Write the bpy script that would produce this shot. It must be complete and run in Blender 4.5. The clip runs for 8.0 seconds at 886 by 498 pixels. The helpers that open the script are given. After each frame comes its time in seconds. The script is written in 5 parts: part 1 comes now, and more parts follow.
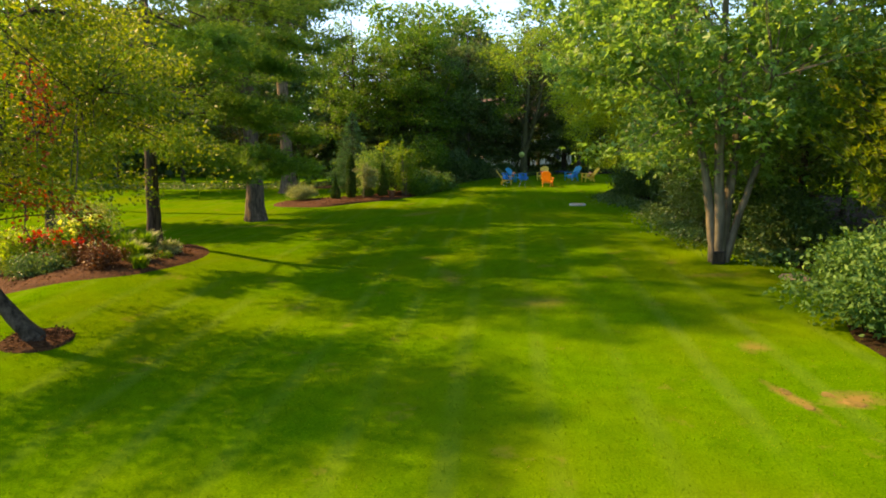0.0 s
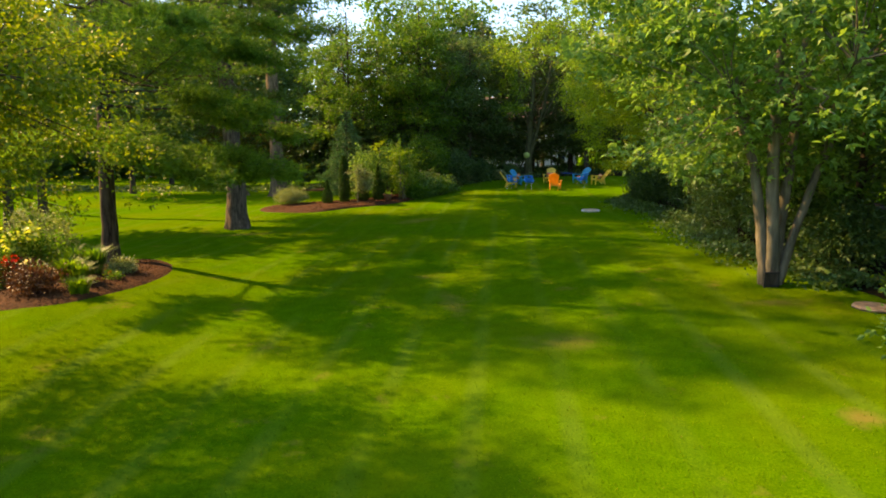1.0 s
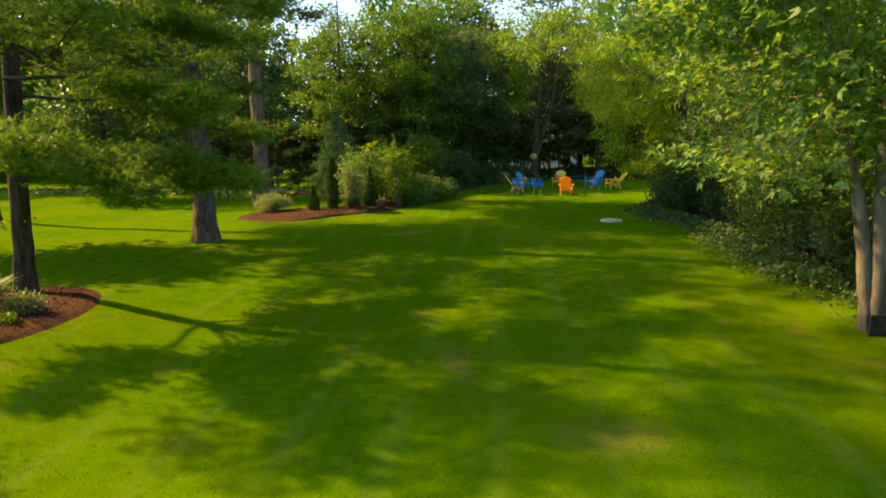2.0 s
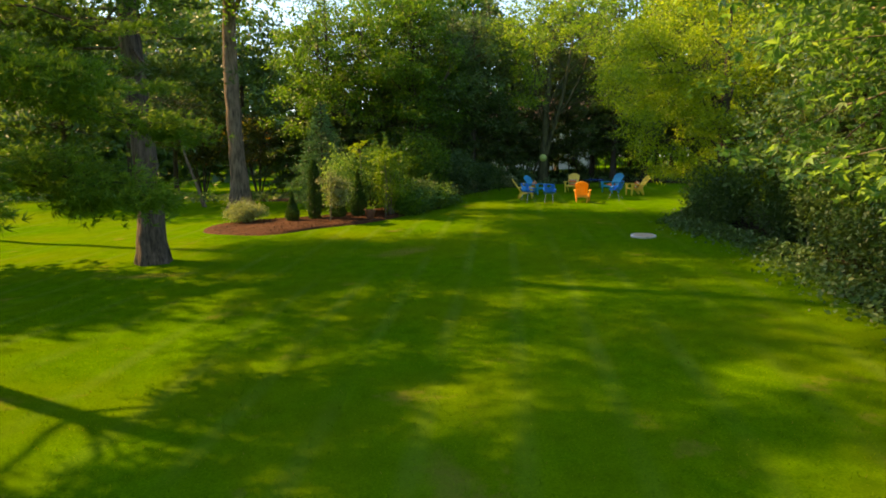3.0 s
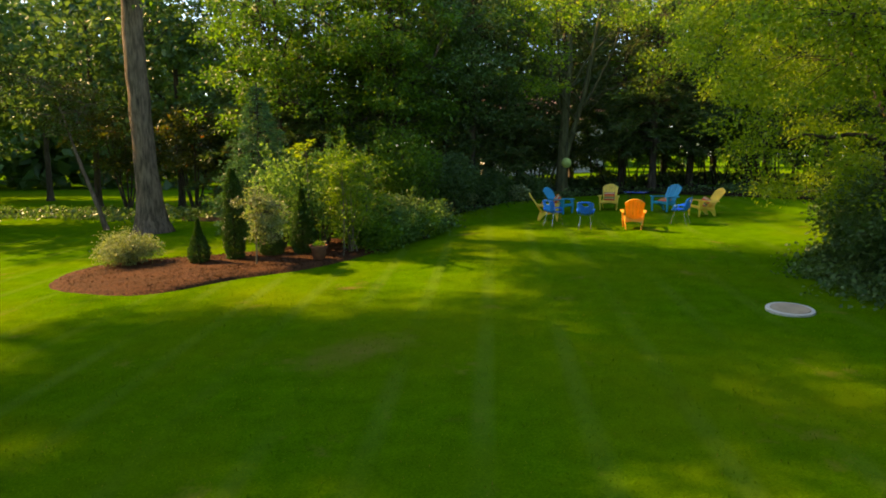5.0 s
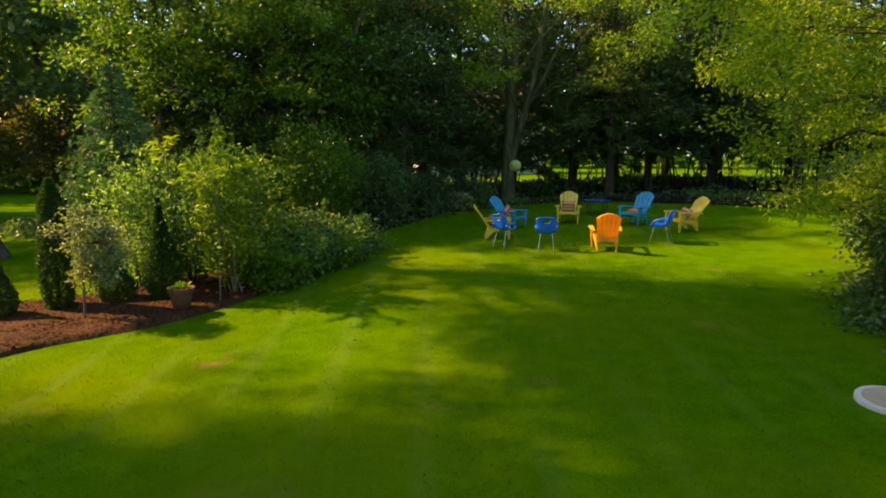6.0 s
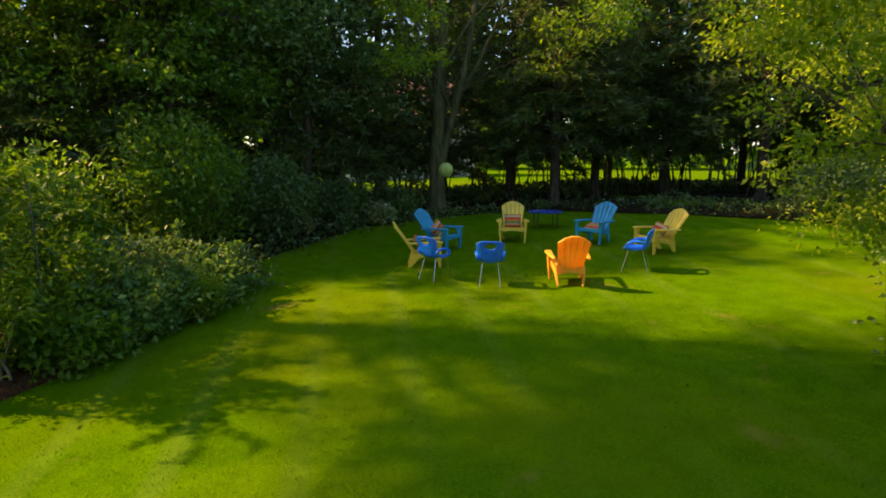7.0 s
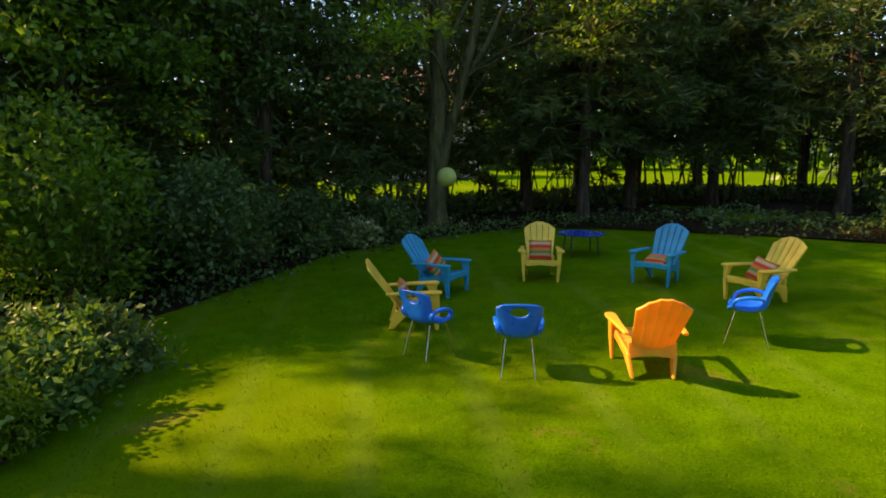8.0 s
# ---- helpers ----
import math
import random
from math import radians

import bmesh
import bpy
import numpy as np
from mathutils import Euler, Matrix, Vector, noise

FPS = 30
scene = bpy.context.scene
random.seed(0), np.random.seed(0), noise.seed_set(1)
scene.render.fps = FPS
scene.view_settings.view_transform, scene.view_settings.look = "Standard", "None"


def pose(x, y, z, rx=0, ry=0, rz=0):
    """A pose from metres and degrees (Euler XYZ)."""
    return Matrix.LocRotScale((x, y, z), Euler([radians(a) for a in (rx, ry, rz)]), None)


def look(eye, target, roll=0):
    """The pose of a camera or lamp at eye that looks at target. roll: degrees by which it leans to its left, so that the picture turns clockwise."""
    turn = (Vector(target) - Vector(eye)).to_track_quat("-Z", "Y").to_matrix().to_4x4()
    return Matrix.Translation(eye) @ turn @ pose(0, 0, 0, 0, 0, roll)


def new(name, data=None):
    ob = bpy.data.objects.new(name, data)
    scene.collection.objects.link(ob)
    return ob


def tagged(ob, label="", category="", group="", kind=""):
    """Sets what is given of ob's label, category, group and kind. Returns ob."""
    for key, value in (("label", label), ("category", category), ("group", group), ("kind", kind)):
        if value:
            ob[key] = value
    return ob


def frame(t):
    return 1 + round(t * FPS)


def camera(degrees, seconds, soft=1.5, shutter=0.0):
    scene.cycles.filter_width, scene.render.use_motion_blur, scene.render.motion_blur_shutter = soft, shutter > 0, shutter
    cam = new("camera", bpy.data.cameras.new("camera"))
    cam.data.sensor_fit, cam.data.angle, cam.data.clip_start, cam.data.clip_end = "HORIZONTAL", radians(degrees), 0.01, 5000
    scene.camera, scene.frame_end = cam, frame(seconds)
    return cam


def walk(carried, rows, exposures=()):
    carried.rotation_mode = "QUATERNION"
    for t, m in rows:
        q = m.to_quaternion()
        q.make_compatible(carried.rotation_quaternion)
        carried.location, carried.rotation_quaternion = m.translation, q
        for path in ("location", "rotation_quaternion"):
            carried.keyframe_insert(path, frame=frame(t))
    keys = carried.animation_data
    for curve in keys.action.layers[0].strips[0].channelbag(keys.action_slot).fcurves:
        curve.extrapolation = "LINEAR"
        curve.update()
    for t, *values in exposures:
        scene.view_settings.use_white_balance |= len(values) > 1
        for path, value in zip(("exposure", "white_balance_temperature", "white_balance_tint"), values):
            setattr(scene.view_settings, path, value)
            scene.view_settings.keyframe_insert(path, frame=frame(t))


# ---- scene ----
cam = camera(71.4, 8.0, soft=1.8)
METRES, EYE, TILT, LEAN, TURN = 31.75, 3.08, 2.3, -2.7, 0.0
ROWS = [
    (0.0, 0.0, 0.0, 0.0, -0.51, -10.89, 2.64),
    (0.5, 0.0001, 0.0362, -0.0007, -0.51, -10.89, 2.64),
    (1.0, 0.0001, 0.0801, -0.0014, -0.51, -10.9, 2.61),
    (1.5, 0.0006, 0.1304, -0.0025, -0.52, -10.88, 2.57),
    (3.0, 0.0039, 0.3093, -0.0057, -0.53, -10.91, 2.62),
    (3.5, 0.0057, 0.3753, -0.0073, -0.49, -10.89, 2.65),
    (4.0, 0.0061, 0.4429, -0.0084, -0.54, -10.9, 2.65),
    (5.5, 0.0132, 0.657, -0.0131, -3.28, -11.11, 2.53),
    (6.0, 0.0222, 0.726, -0.0154, -7.38, -11.27, 2.34),
    (6.5, 0.0361, 0.791, -0.0183, -11.86, -11.39, 2.14),
    (7.0, 0.0522, 0.8541, -0.0212, -13.92, -11.45, 2.05),
    (7.5, 0.0698, 0.9206, -0.0233, -13.78, -11.52, 2.03),
    (8.0, 0.0875, 0.9908, -0.0261, -13.69, -11.53, 2.05),
]
walk(cam, [(t, pose(0, 0, EYE, TILT, LEAN, TURN) @ pose(METRES * x, METRES * y, METRES * z, 90 + pitch, roll, yaw)) for t, x, y, z, yaw, pitch, roll in ROWS], [(0.0, 1.43, 6900, 10), (5.5, 1.43, 6900, 10), (8.0, 1.43, 6900, 16)])


# ---- light ----
SUN_FROM = Vector((-0.93, 0.37, 0.0)).normalized()   # where on the ground plan the sun stands
SUN_UP = 38.0
sun_way = Vector((SUN_FROM.x * math.cos(radians(SUN_UP)), SUN_FROM.y * math.cos(radians(SUN_UP)), math.sin(radians(SUN_UP))))
sun = new("sun", bpy.data.lights.new("sun", "SUN"))
sun.data.energy, sun.data.angle, sun.data.color = 5.0, radians(1.1), (1.0, 0.63, 0.26)
sun.matrix_world = look(sun_way * 100, (0, 0, 0))
world = bpy.data.worlds.new("world")
scene.world = world
world.use_nodes = True
wn = world.node_tree
sky = wn.nodes.new("ShaderNodeTexSky")
sky.sky_type, sky.sun_disc = "NISHITA", False
sky.sun_elevation, sky.sun_rotation = radians(SUN_UP), math.atan2(SUN_FROM.x, SUN_FROM.y)
sky.air_density, sky.dust_density, sky.ozone_density = 1.0, 0.8, 1.6
wn.nodes["Background"].inputs[1].default_value = 0.15
wn.links.new(sky.outputs[0], wn.nodes["Background"].inputs[0])


# ---- materials ----
def material(name):
    m = bpy.data.materials.new(name)
    m.use_nodes = True
    nt = m.node_tree
    return m, nt, nt.nodes["Principled BSDF"]


def ramp(nt, fac, stops):
    n = nt.nodes.new("ShaderNodeValToRGB")
    while len(n.color_ramp.elements) < len(stops):
        n.color_ramp.elements.new(0.5)
    for e, (p, c) in zip(n.color_ramp.elements, stops):
        e.position, e.color = p, (*c, 1)
    nt.links.new(fac, n.inputs[0])
    return n.outputs[0]


def noise_tex(nt, scale, detail=4.0, rough=0.55, coords="Object", stretch=None):
    tc = nt.nodes.new("ShaderNodeTexCoord")
    out = tc.outputs[coords]
    if stretch:
        mp = nt.nodes.new("ShaderNodeMapping")
        mp.inputs["Scale"].default_value = stretch
        nt.links.new(out, mp.inputs[0])
        out = mp.outputs[0]
    n = nt.nodes.new("ShaderNodeTexNoise")
    n.inputs["Scale"].default_value, n.inputs["Detail"].default_value, n.inputs["Roughness"].default_value = scale, detail, rough
    nt.links.new(out, n.inputs["Vector"])
    return n.outputs["Fac"]


def mix(nt, fac, a, b, kind="MIX"):
    n = nt.nodes.new("ShaderNodeMix")
    n.data_type, n.blend_type = "RGBA", kind
    for sock, v in ((n.inputs[0], fac), (n.inputs[6], a), (n.inputs[7], b)):
        if isinstance(v, bpy.types.NodeSocket):
            nt.links.new(v, sock)
        elif isinstance(v, tuple):
            sock.default_value = (*v, 1)
        else:
            sock.default_value = v
    return n.outputs[2]


def bump(nt, bsdf, height, strength, dist):
    b = nt.nodes.new("ShaderNodeBump")
    b.inputs["Strength"].default_value, b.inputs["Distance"].default_value = strength, dist
    nt.links.new(height, b.inputs["Height"])
    nt.links.new(b.outputs[0], bsdf.inputs["Normal"])


def leaf_material(name, dark, light, odd=None, through_light=0.38, rough=0.44, gloss=0.38):
    """Foliage: colour varies leaf by leaf and in patches; some light comes through."""
    m, nt, p = material(name)
    geo = nt.nodes.new("ShaderNodeNewGeometry")
    stops = [(0.0, dark), (0.75, light)]
    if odd:
        stops += [(0.955, light), (0.985, odd)]
    col = ramp(nt, geo.outputs["Random Per Island"], stops)
    patch = ramp(nt, noise_tex(nt, 0.7, 3), [(0.32, (0.72, 0.78, 0.8)), (0.7, (1.22, 1.15, 0.95))])
    col = mix(nt, 1.0, col, patch, "MULTIPLY")
    nt.links.new(col, p.inputs["Base Color"])
    p.inputs["Roughness"].default_value = rough
    p.inputs["Specular IOR Level"].default_value = gloss
    tr = nt.nodes.new("ShaderNodeBsdfTranslucent")
    nt.links.new(mix(nt, 1.0, col, (1.5, 1.45, 0.55), "MULTIPLY"), tr.inputs[0])
    mx = nt.nodes.new("ShaderNodeMixShader")
    mx.inputs[0].default_value = through_light
    nt.links.new(p.outputs[0], mx.inputs[1])
    nt.links.new(tr.outputs[0], mx.inputs[2])
    nt.links.new(mx.outputs[0], nt.nodes["Material Output"].inputs[0])
    return m


def bark_material(name, dark, light, scale=9.0, furrow=0.03):
    m, nt, p = material(name)
    n = noise_tex(nt, scale, 6, 0.65, stretch=(1, 1, 0.16))
    big = noise_tex(nt, 1.3, 3)
    col = ramp(nt, n, [(0.34, dark), (0.62, light)])
    col = mix(nt, 1.0, col, ramp(nt, big, [(0.3, (0.75, 0.78, 0.72)), (0.7, (1.15, 1.08, 1.0))]), "MULTIPLY")
    nt.links.new(col, p.inputs["Base Color"])
    p.inputs["Roughness"].default_value = 0.9
    p.inputs["Specular IOR Level"].default_value = 0.1
    bump(nt, p, n, 0.9, furrow)
    return m


def paint_material(name, colour, rough=0.4, scale=3.0, vary=0.14, metal=0.0):
    m, nt, p = material(name)
    n = noise_tex(nt, scale, 5)
    lo, hi = tuple(c * (1 - vary) for c in colour), tuple(min(1, c * (1 + vary)) for c in colour)
    nt.links.new(ramp(nt, n, [(0.35, lo), (0.65, hi)]), p.inputs["Base Color"])
    nt.links.new(ramp(nt, noise_tex(nt, 14, 4), [(0.3, (rough * 0.8,) * 3), (0.7, (min(1, rough * 1.25),) * 3)]), p.inputs["Roughness"])
    p.inputs["Metallic"].default_value = metal
    bump(nt, p, noise_tex(nt, 60, 3), 0.12, 0.004)
    return m


def glow_plastic(name, colour, inside, share):
    """Thin moulded plastic: some sunlight shines through, warmer than the face."""
    m = paint_material(name, colour, 0.42)
    nt = m.node_tree
    tr = nt.nodes.new("ShaderNodeBsdfTranslucent")
    tr.inputs[0].default_value = (*inside, 1)
    mx = nt.nodes.new("ShaderNodeMixShader")
    mx.inputs[0].default_value = share
    nt.links.new(nt.nodes["Principled BSDF"].outputs[0], mx.inputs[1])
    nt.links.new(tr.outputs[0], mx.inputs[2])
    nt.links.new(mx.outputs[0], nt.nodes["Material Output"].inputs[0])
    return m


def lawn_material():
    m, nt, p = material("lawn_grass")
    fine = noise_tex(nt, 38, 5, 0.7)
    mid = noise_tex(nt, 2.6, 5, 0.6)
    big = noise_tex(nt, 0.22, 4, 0.6)
    col = ramp(nt, fine, [(0.25, (0.030, 0.092, 0.001)), (0.5, (0.064, 0.152, 0.0015)), (0.75, (0.106, 0.198, 0.003))])
    col = mix(nt, 1.0, col, ramp(nt, mid, [(0.3, (0.78, 0.82, 0.8)), (0.7, (1.2, 1.15, 1.05))]), "MULTIPLY")
    col = mix(nt, ramp(nt, big, [(0.42, (0, 0, 0)), (0.66, (0.48, 0.48, 0.48))]), col, (0.132, 0.172, 0.003))
    # mowing bands, a little wavy, along the length of the lawn
    tc = nt.nodes.new("ShaderNodeTexCoord")
    mp = nt.nodes.new("ShaderNodeMapping")
    mp.inputs["Rotation"].default_value = (0, 0, radians(6))
    nt.links.new(tc.outputs["Object"], mp.inputs[0])
    wv = nt.nodes.new("ShaderNodeTexWave")
    wv.wave_type, wv.bands_direction = "BANDS", "X"
    wv.inputs["Scale"].default_value, wv.inputs["Distortion"].default_value = 0.26, 1.1
    wv.inputs["Detail"].default_value, wv.inputs["Detail Scale"].default_value = 1.5, 0.35
    nt.links.new(mp.outputs[0], wv.inputs["Vector"])
    lines = mix(nt, 1.0, ramp(nt, wv.outputs["Fac"], [(0.80, (0, 0, 0)), (0.99, (1, 1, 1))]), ramp(nt, noise_tex(nt, 0.3, 3), [(0.38, (0.03, 0.03, 0.03)), (0.64, (0.34, 0.34, 0.34))]), "MULTIPLY")
    col = mix(nt, lines, col, (0.120, 0.192, 0.022))
    # bare and worn places, and at (1.3, 37.7) a sunlit spot painted in, each a ragged oval: x, y, half length, half
    # width, turn, strength
    ragged = noise_tex(nt, 3.2, 5, 0.65)
    for x, y, a, b, turn, much in ((5.25, 7.4, 0.55, 0.3, 10, 0.95), (4.55, 7.5, 0.75, 0.14, 100, 0.75), (5.0, 9.4, 0.35, 0.28, 60, 0.6), (-1.5, 31.7, 0.3, 0.2, 0, 0.7), (-0.9, 27.8, 1.3, 0.7, 40, 0.4),
                                   (2.1, 12.4, 0.9, 0.6, 0, 0.35), (0.3, 15.0, 1.4, 0.35, 100, 0.35), (1.3, 37.7, 0.5, 0.25, 20, 0.5), (-7.4, 25.6, 1.6, 0.45, 0, 0.4), (6.6, 14.3, 0.9, 0.35, 0, 0.45)):
        tc = nt.nodes.new("ShaderNodeTexCoord")
        mp = nt.nodes.new("ShaderNodeMapping")
        mp.vector_type = "TEXTURE"
        mp.inputs["Location"].default_value, mp.inputs["Rotation"].default_value, mp.inputs["Scale"].default_value = (x, y, 0), (0, 0, radians(turn)), (a, b, 100)
        nt.links.new(tc.outputs["Object"], mp.inputs[0])
        ln = nt.nodes.new("ShaderNodeVectorMath")
        ln.operation = "LENGTH"
        nt.links.new(mp.outputs[0], ln.inputs[0])
        ad = nt.nodes.new("ShaderNodeMath")
        ad.operation = "MULTIPLY_ADD"
        ad.inputs[1].default_value = 1.6
        nt.links.new(ragged, ad.inputs[0])
        nt.links.new(ln.outputs["Value"], ad.inputs[2])
        sc = nt.nodes.new("ShaderNodeMath")
        sc.operation = "MULTIPLY"
        sc.inputs[1].default_value = 0.42
        nt.links.new(ad.outputs[0], sc.inputs[0])
        worn = ramp(nt, sc.outputs[0], [(0.42, (much,) * 3), (0.56, (much * 0.5,) * 3), (0.74, (0, 0, 0))])
        col = mix(nt, worn, col, (0.215, 0.150, 0.040))
    # dry straw spots
    spots = ramp(nt, noise_tex(nt, 0.9, 6, 0.7), [(0.60, (0, 0, 0)), (0.74, (0.5, 0.5, 0.5))])
    col = mix(nt, spots, col, (0.22, 0.155, 0.035))
    nt.links.new(col, p.inputs["Base Color"])
    p.inputs["Roughness"].default_value = 0.9
    p.inputs["Specular IOR Level"].default_value = 0.0
    bump(nt, p, fine, 0.5, 0.04)
    return m


LAWN = lawn_material()
MULCH = bark_material("mulch", (0.026, 0.011, 0.005), (0.120, 0.056, 0.026), 22, 0.05)
BARK_GREY = bark_material("bark_grey", (0.058, 0.045, 0.033), (0.25, 0.19, 0.138), 8, 0.05)
BARK_PINE = bark_material("bark_pine", (0.035, 0.028, 0.022), (0.17, 0.135, 0.105), 10, 0.05)
BARK_MOSS = bark_material("bark_moss", (0.036, 0.040, 0.020), (0.13, 0.135, 0.066), 8, 0.03)
BARK_DARK = bark_material("bark_dark", (0.022, 0.018, 0.014), (0.11, 0.09, 0.07))
BARK_MAPLE = bark_material("bark_maple", (0.075, 0.068, 0.052), (0.22, 0.20, 0.152), 6)
LEAF_CRAB = leaf_material("crabapple_leaves", (0.078, 0.135, 0.006), (0.180, 0.238, 0.012), (0.26, 0.26, 0.02), 0.6)
LEAF_ARBOR = leaf_material("arborvitae_sprays", (0.018, 0.058, 0.007), (0.055, 0.125, 0.013), None, 0.25)
LEAF_RUST = leaf_material("rust_leaves", (0.22, 0.035, 0.005), (0.42, 0.09, 0.012))
LEAF_MAPLE = leaf_material("maple_leaves", (0.098, 0.210, 0.046), (0.212, 0.360, 0.098), (0.32, 0.46, 0.17), 0.54)
LEAF_LIGHT = leaf_material("light_green_leaves", (0.130, 0.225, 0.012), (0.285, 0.395, 0.024), (0.38, 0.44, 0.05), 0.6)
LEAF_FRESH = leaf_material("fresh_green_leaves", (0.092, 0.192, 0.012), (0.200, 0.328, 0.022), (0.30, 0.40, 0.04), 0.58)
LEAF_MID = leaf_material("mid_green_leaves", (0.050, 0.136, 0.010), (0.126, 0.246, 0.018), (0.21, 0.30, 0.03), 0.5)
LEAF_DARK = leaf_material("dark_green_leaves", (0.045, 0.108, 0.034), (0.118, 0.205, 0.062), None, 0.36)
LEAF_SAGE = leaf_material("sage_leaves", (0.052, 0.128, 0.028), (0.124, 0.238, 0.058), (0.22, 0.36, 0.08), 0.34, 0.6, 0.2)
LEAF_OLIVE = leaf_material("olive_yew_sprays", (0.026, 0.046, 0.009), (0.075, 0.092, 0.018), (0.12, 0.07, 0.02), 0.3, 0.6, 0.15)
# pine needles darkened: the shade under the crown is put into their colour
NEEDLE_PINE_SHADED = leaf_material("shaded_pine_needles", (0.032, 0.076, 0.014), (0.090, 0.150, 0.026), None, 0.35)
NEEDLE_PINE = leaf_material("pine_needles", (0.060, 0.148, 0.020), (0.152, 0.265, 0.036), None, 0.58)
NEEDLE_DARK = leaf_material("spruce_needles", (0.034, 0.076, 0.022), (0.092, 0.150, 0.044), (0.13, 0.10, 0.03), 0.36)
NEEDLE_GOLD = leaf_material("juniper_needles", (0.100, 0.170, 0.006), (0.215, 0.285, 0.012), (0.28, 0.22, 0.02), 0.45)
LEAF_BLUISH = leaf_material("greyish_leaves", (0.11, 0.16, 0.06), (0.29, 0.35, 0.17), None, 0.35)
LEAF_LIME = leaf_material("lime_leaves", (0.095, 0.195, 0.008), (0.195, 0.320, 0.016), None, 0.45)
LEAF_SPRUCE_BLUE = leaf_material("blue_spruce_needles", (0.040, 0.115, 0.048), (0.100, 0.225, 0.092), None, 0.3)
LEAF_BRONZE = leaf_material("bronze_leaves", (0.035, 0.055, 0.008), (0.10, 0.11, 0.015), (0.25, 0.11, 0.02), 0.4)
DIRT = bark_material("bare_earth", (0.085, 0.085, 0.012), (0.20, 0.145, 0.045), 5, 0.03)
PETAL_RED = leaf_material("red_petals", (0.35, 0.012, 0.008), (0.62, 0.03, 0.015), None, 0.3)
PETAL_ORANGE = leaf_material("orange_petals", (0.55, 0.15, 0.01), (0.75, 0.28, 0.015), None, 0.3)
PETAL_LIME = leaf_material("pale_lime_petals", (0.38, 0.46, 0.06), (0.60, 0.66, 0.14), None, 0.35)
PETAL_WHITE = leaf_material("white_petals", (0.55, 0.50, 0.40), (0.80, 0.78, 0.66), None, 0.3)
LEAF_PLUM = leaf_material("plum_leaves", (0.045, 0.018, 0.010), (0.115, 0.050, 0.022), None, 0.3)
# brown litter darkened further, with part of the trees' shade in its colour
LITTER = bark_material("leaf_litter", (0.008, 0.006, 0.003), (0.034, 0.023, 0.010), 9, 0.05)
YELLOW = glow_plastic("yellow_plastic", (0.92, 0.68, 0.075), (1.0, 0.50, 0.03), 0.2)
# the yellow plastic again, its orange glow against the sun deepened in the colour
YELLOW_BACKLIT = glow_plastic("backlit_yellow_plastic", (0.92, 0.64, 0.07), (1.0, 0.38, 0.01), 0.42)
TURQUOISE = paint_material("turquoise_plastic", (0.008, 0.29, 0.50), 0.42)
BLUE = paint_material("blue_plastic", (0.004, 0.155, 0.86), 0.3)
CHROME = paint_material("chrome_steel", (0.62, 0.62, 0.60), 0.22, metal=1.0)
BLACK_METAL = paint_material("black_metal", (0.02, 0.02, 0.022), 0.45)
TABLE_BLUE = paint_material("blue_table_glaze", (0.012, 0.05, 0.34), 0.25)
CONCRETE = paint_material("pale_concrete", (0.62, 0.58, 0.50), 0.85, 3.0, 0.12)
TAN_LID = paint_material("tan_lid", (0.46, 0.36, 0.24), 0.8, 3.0, 0.12)
TERRACOTTA = paint_material("terracotta", (0.17, 0.068, 0.036), 0.8, 8.0, 0.25)
LANTERN = paint_material("lime_paper", (0.34, 0.42, 0.10), 0.7)
STONE = paint_material("field_stone", (0.28, 0.21, 0.16), 0.9, 8.0, 0.3)
STUCCO = paint_material("house_wall", (0.62, 0.56, 0.48), 0.8, 2.0)
ROOF = paint_material("house_roof", (0.30, 0.17, 0.12), 0.85, 6.0, 0.3)
GLASS_DARK = paint_material("window_glass", (0.03, 0.035, 0.04), 0.08, 2.0)
WHITE_PAINT = paint_material("white_paint", (0.75, 0.73, 0.68), 0.5)


def striped_material():
    m, nt, p = material("striped_cloth")
    tc = nt.nodes.new("ShaderNodeTexCoord")
    sx = nt.nodes.new("ShaderNodeSeparateXYZ")
    nt.links.new(tc.outputs["Object"], sx.inputs[0])
    md = nt.nodes.new("ShaderNodeMath")
    md.operation = "MULTIPLY_ADD"
    md.inputs[1].default_value, md.inputs[2].default_value = 2.3, 0.5
    nt.links.new(sx.outputs["Z"], md.inputs[0])
    bands = ((0.0, (0.45, 0.24, 0.06)), (0.13, (0.55, 0.04, 0.02)), (0.24, (0.42, 0.33, 0.12)), (0.34, (0.13, 0.20, 0.06)), (0.45, (0.58, 0.22, 0.03)), (0.57, (0.60, 0.05, 0.02)), (0.7, (0.50, 0.40, 0.22)), (0.82, (0.55, 0.16, 0.03)))
    col = ramp(nt, md.outputs[0], bands)
    col.node.color_ramp.interpolation = "CONSTANT"
    col = mix(nt, 1.0, col, ramp(nt, noise_tex(nt, 60, 3), [(0.3, (0.85, 0.85, 0.85)), (0.7, (1.1, 1.1, 1.1))]), "MULTIPLY")
    nt.links.new(col, p.inputs["Base Color"])
    p.inputs["Roughness"].default_value = 0.9
    bump(nt, p, noise_tex(nt, 220, 2), 0.3, 0.002)
    return m


STRIPES = striped_material()


# ---- ground ----
PLAN = 0.81     # metres to one unit of the site plan, in which the places below are given
GY, GB, GS = (0, 12, 24, 36, 46, 56), (-0.44, -0.07, 0.30, 0.73, 1.18, 1.58), (0.030, 0.031, 0.033, 0.037, 0.044, 0.050)


def ground_height(x, y):
    """Lawn height: it rises away from the start and towards the east side, with a low swell under the flower bed."""
    return float(np.interp(y, GY, GB) + max(-18, min(18, x)) * np.interp(y, GY, GS)
                 + 0.65 * math.exp(-((x + 9.5) / 3.2) ** 2 - ((y - 18) / 7) ** 2))


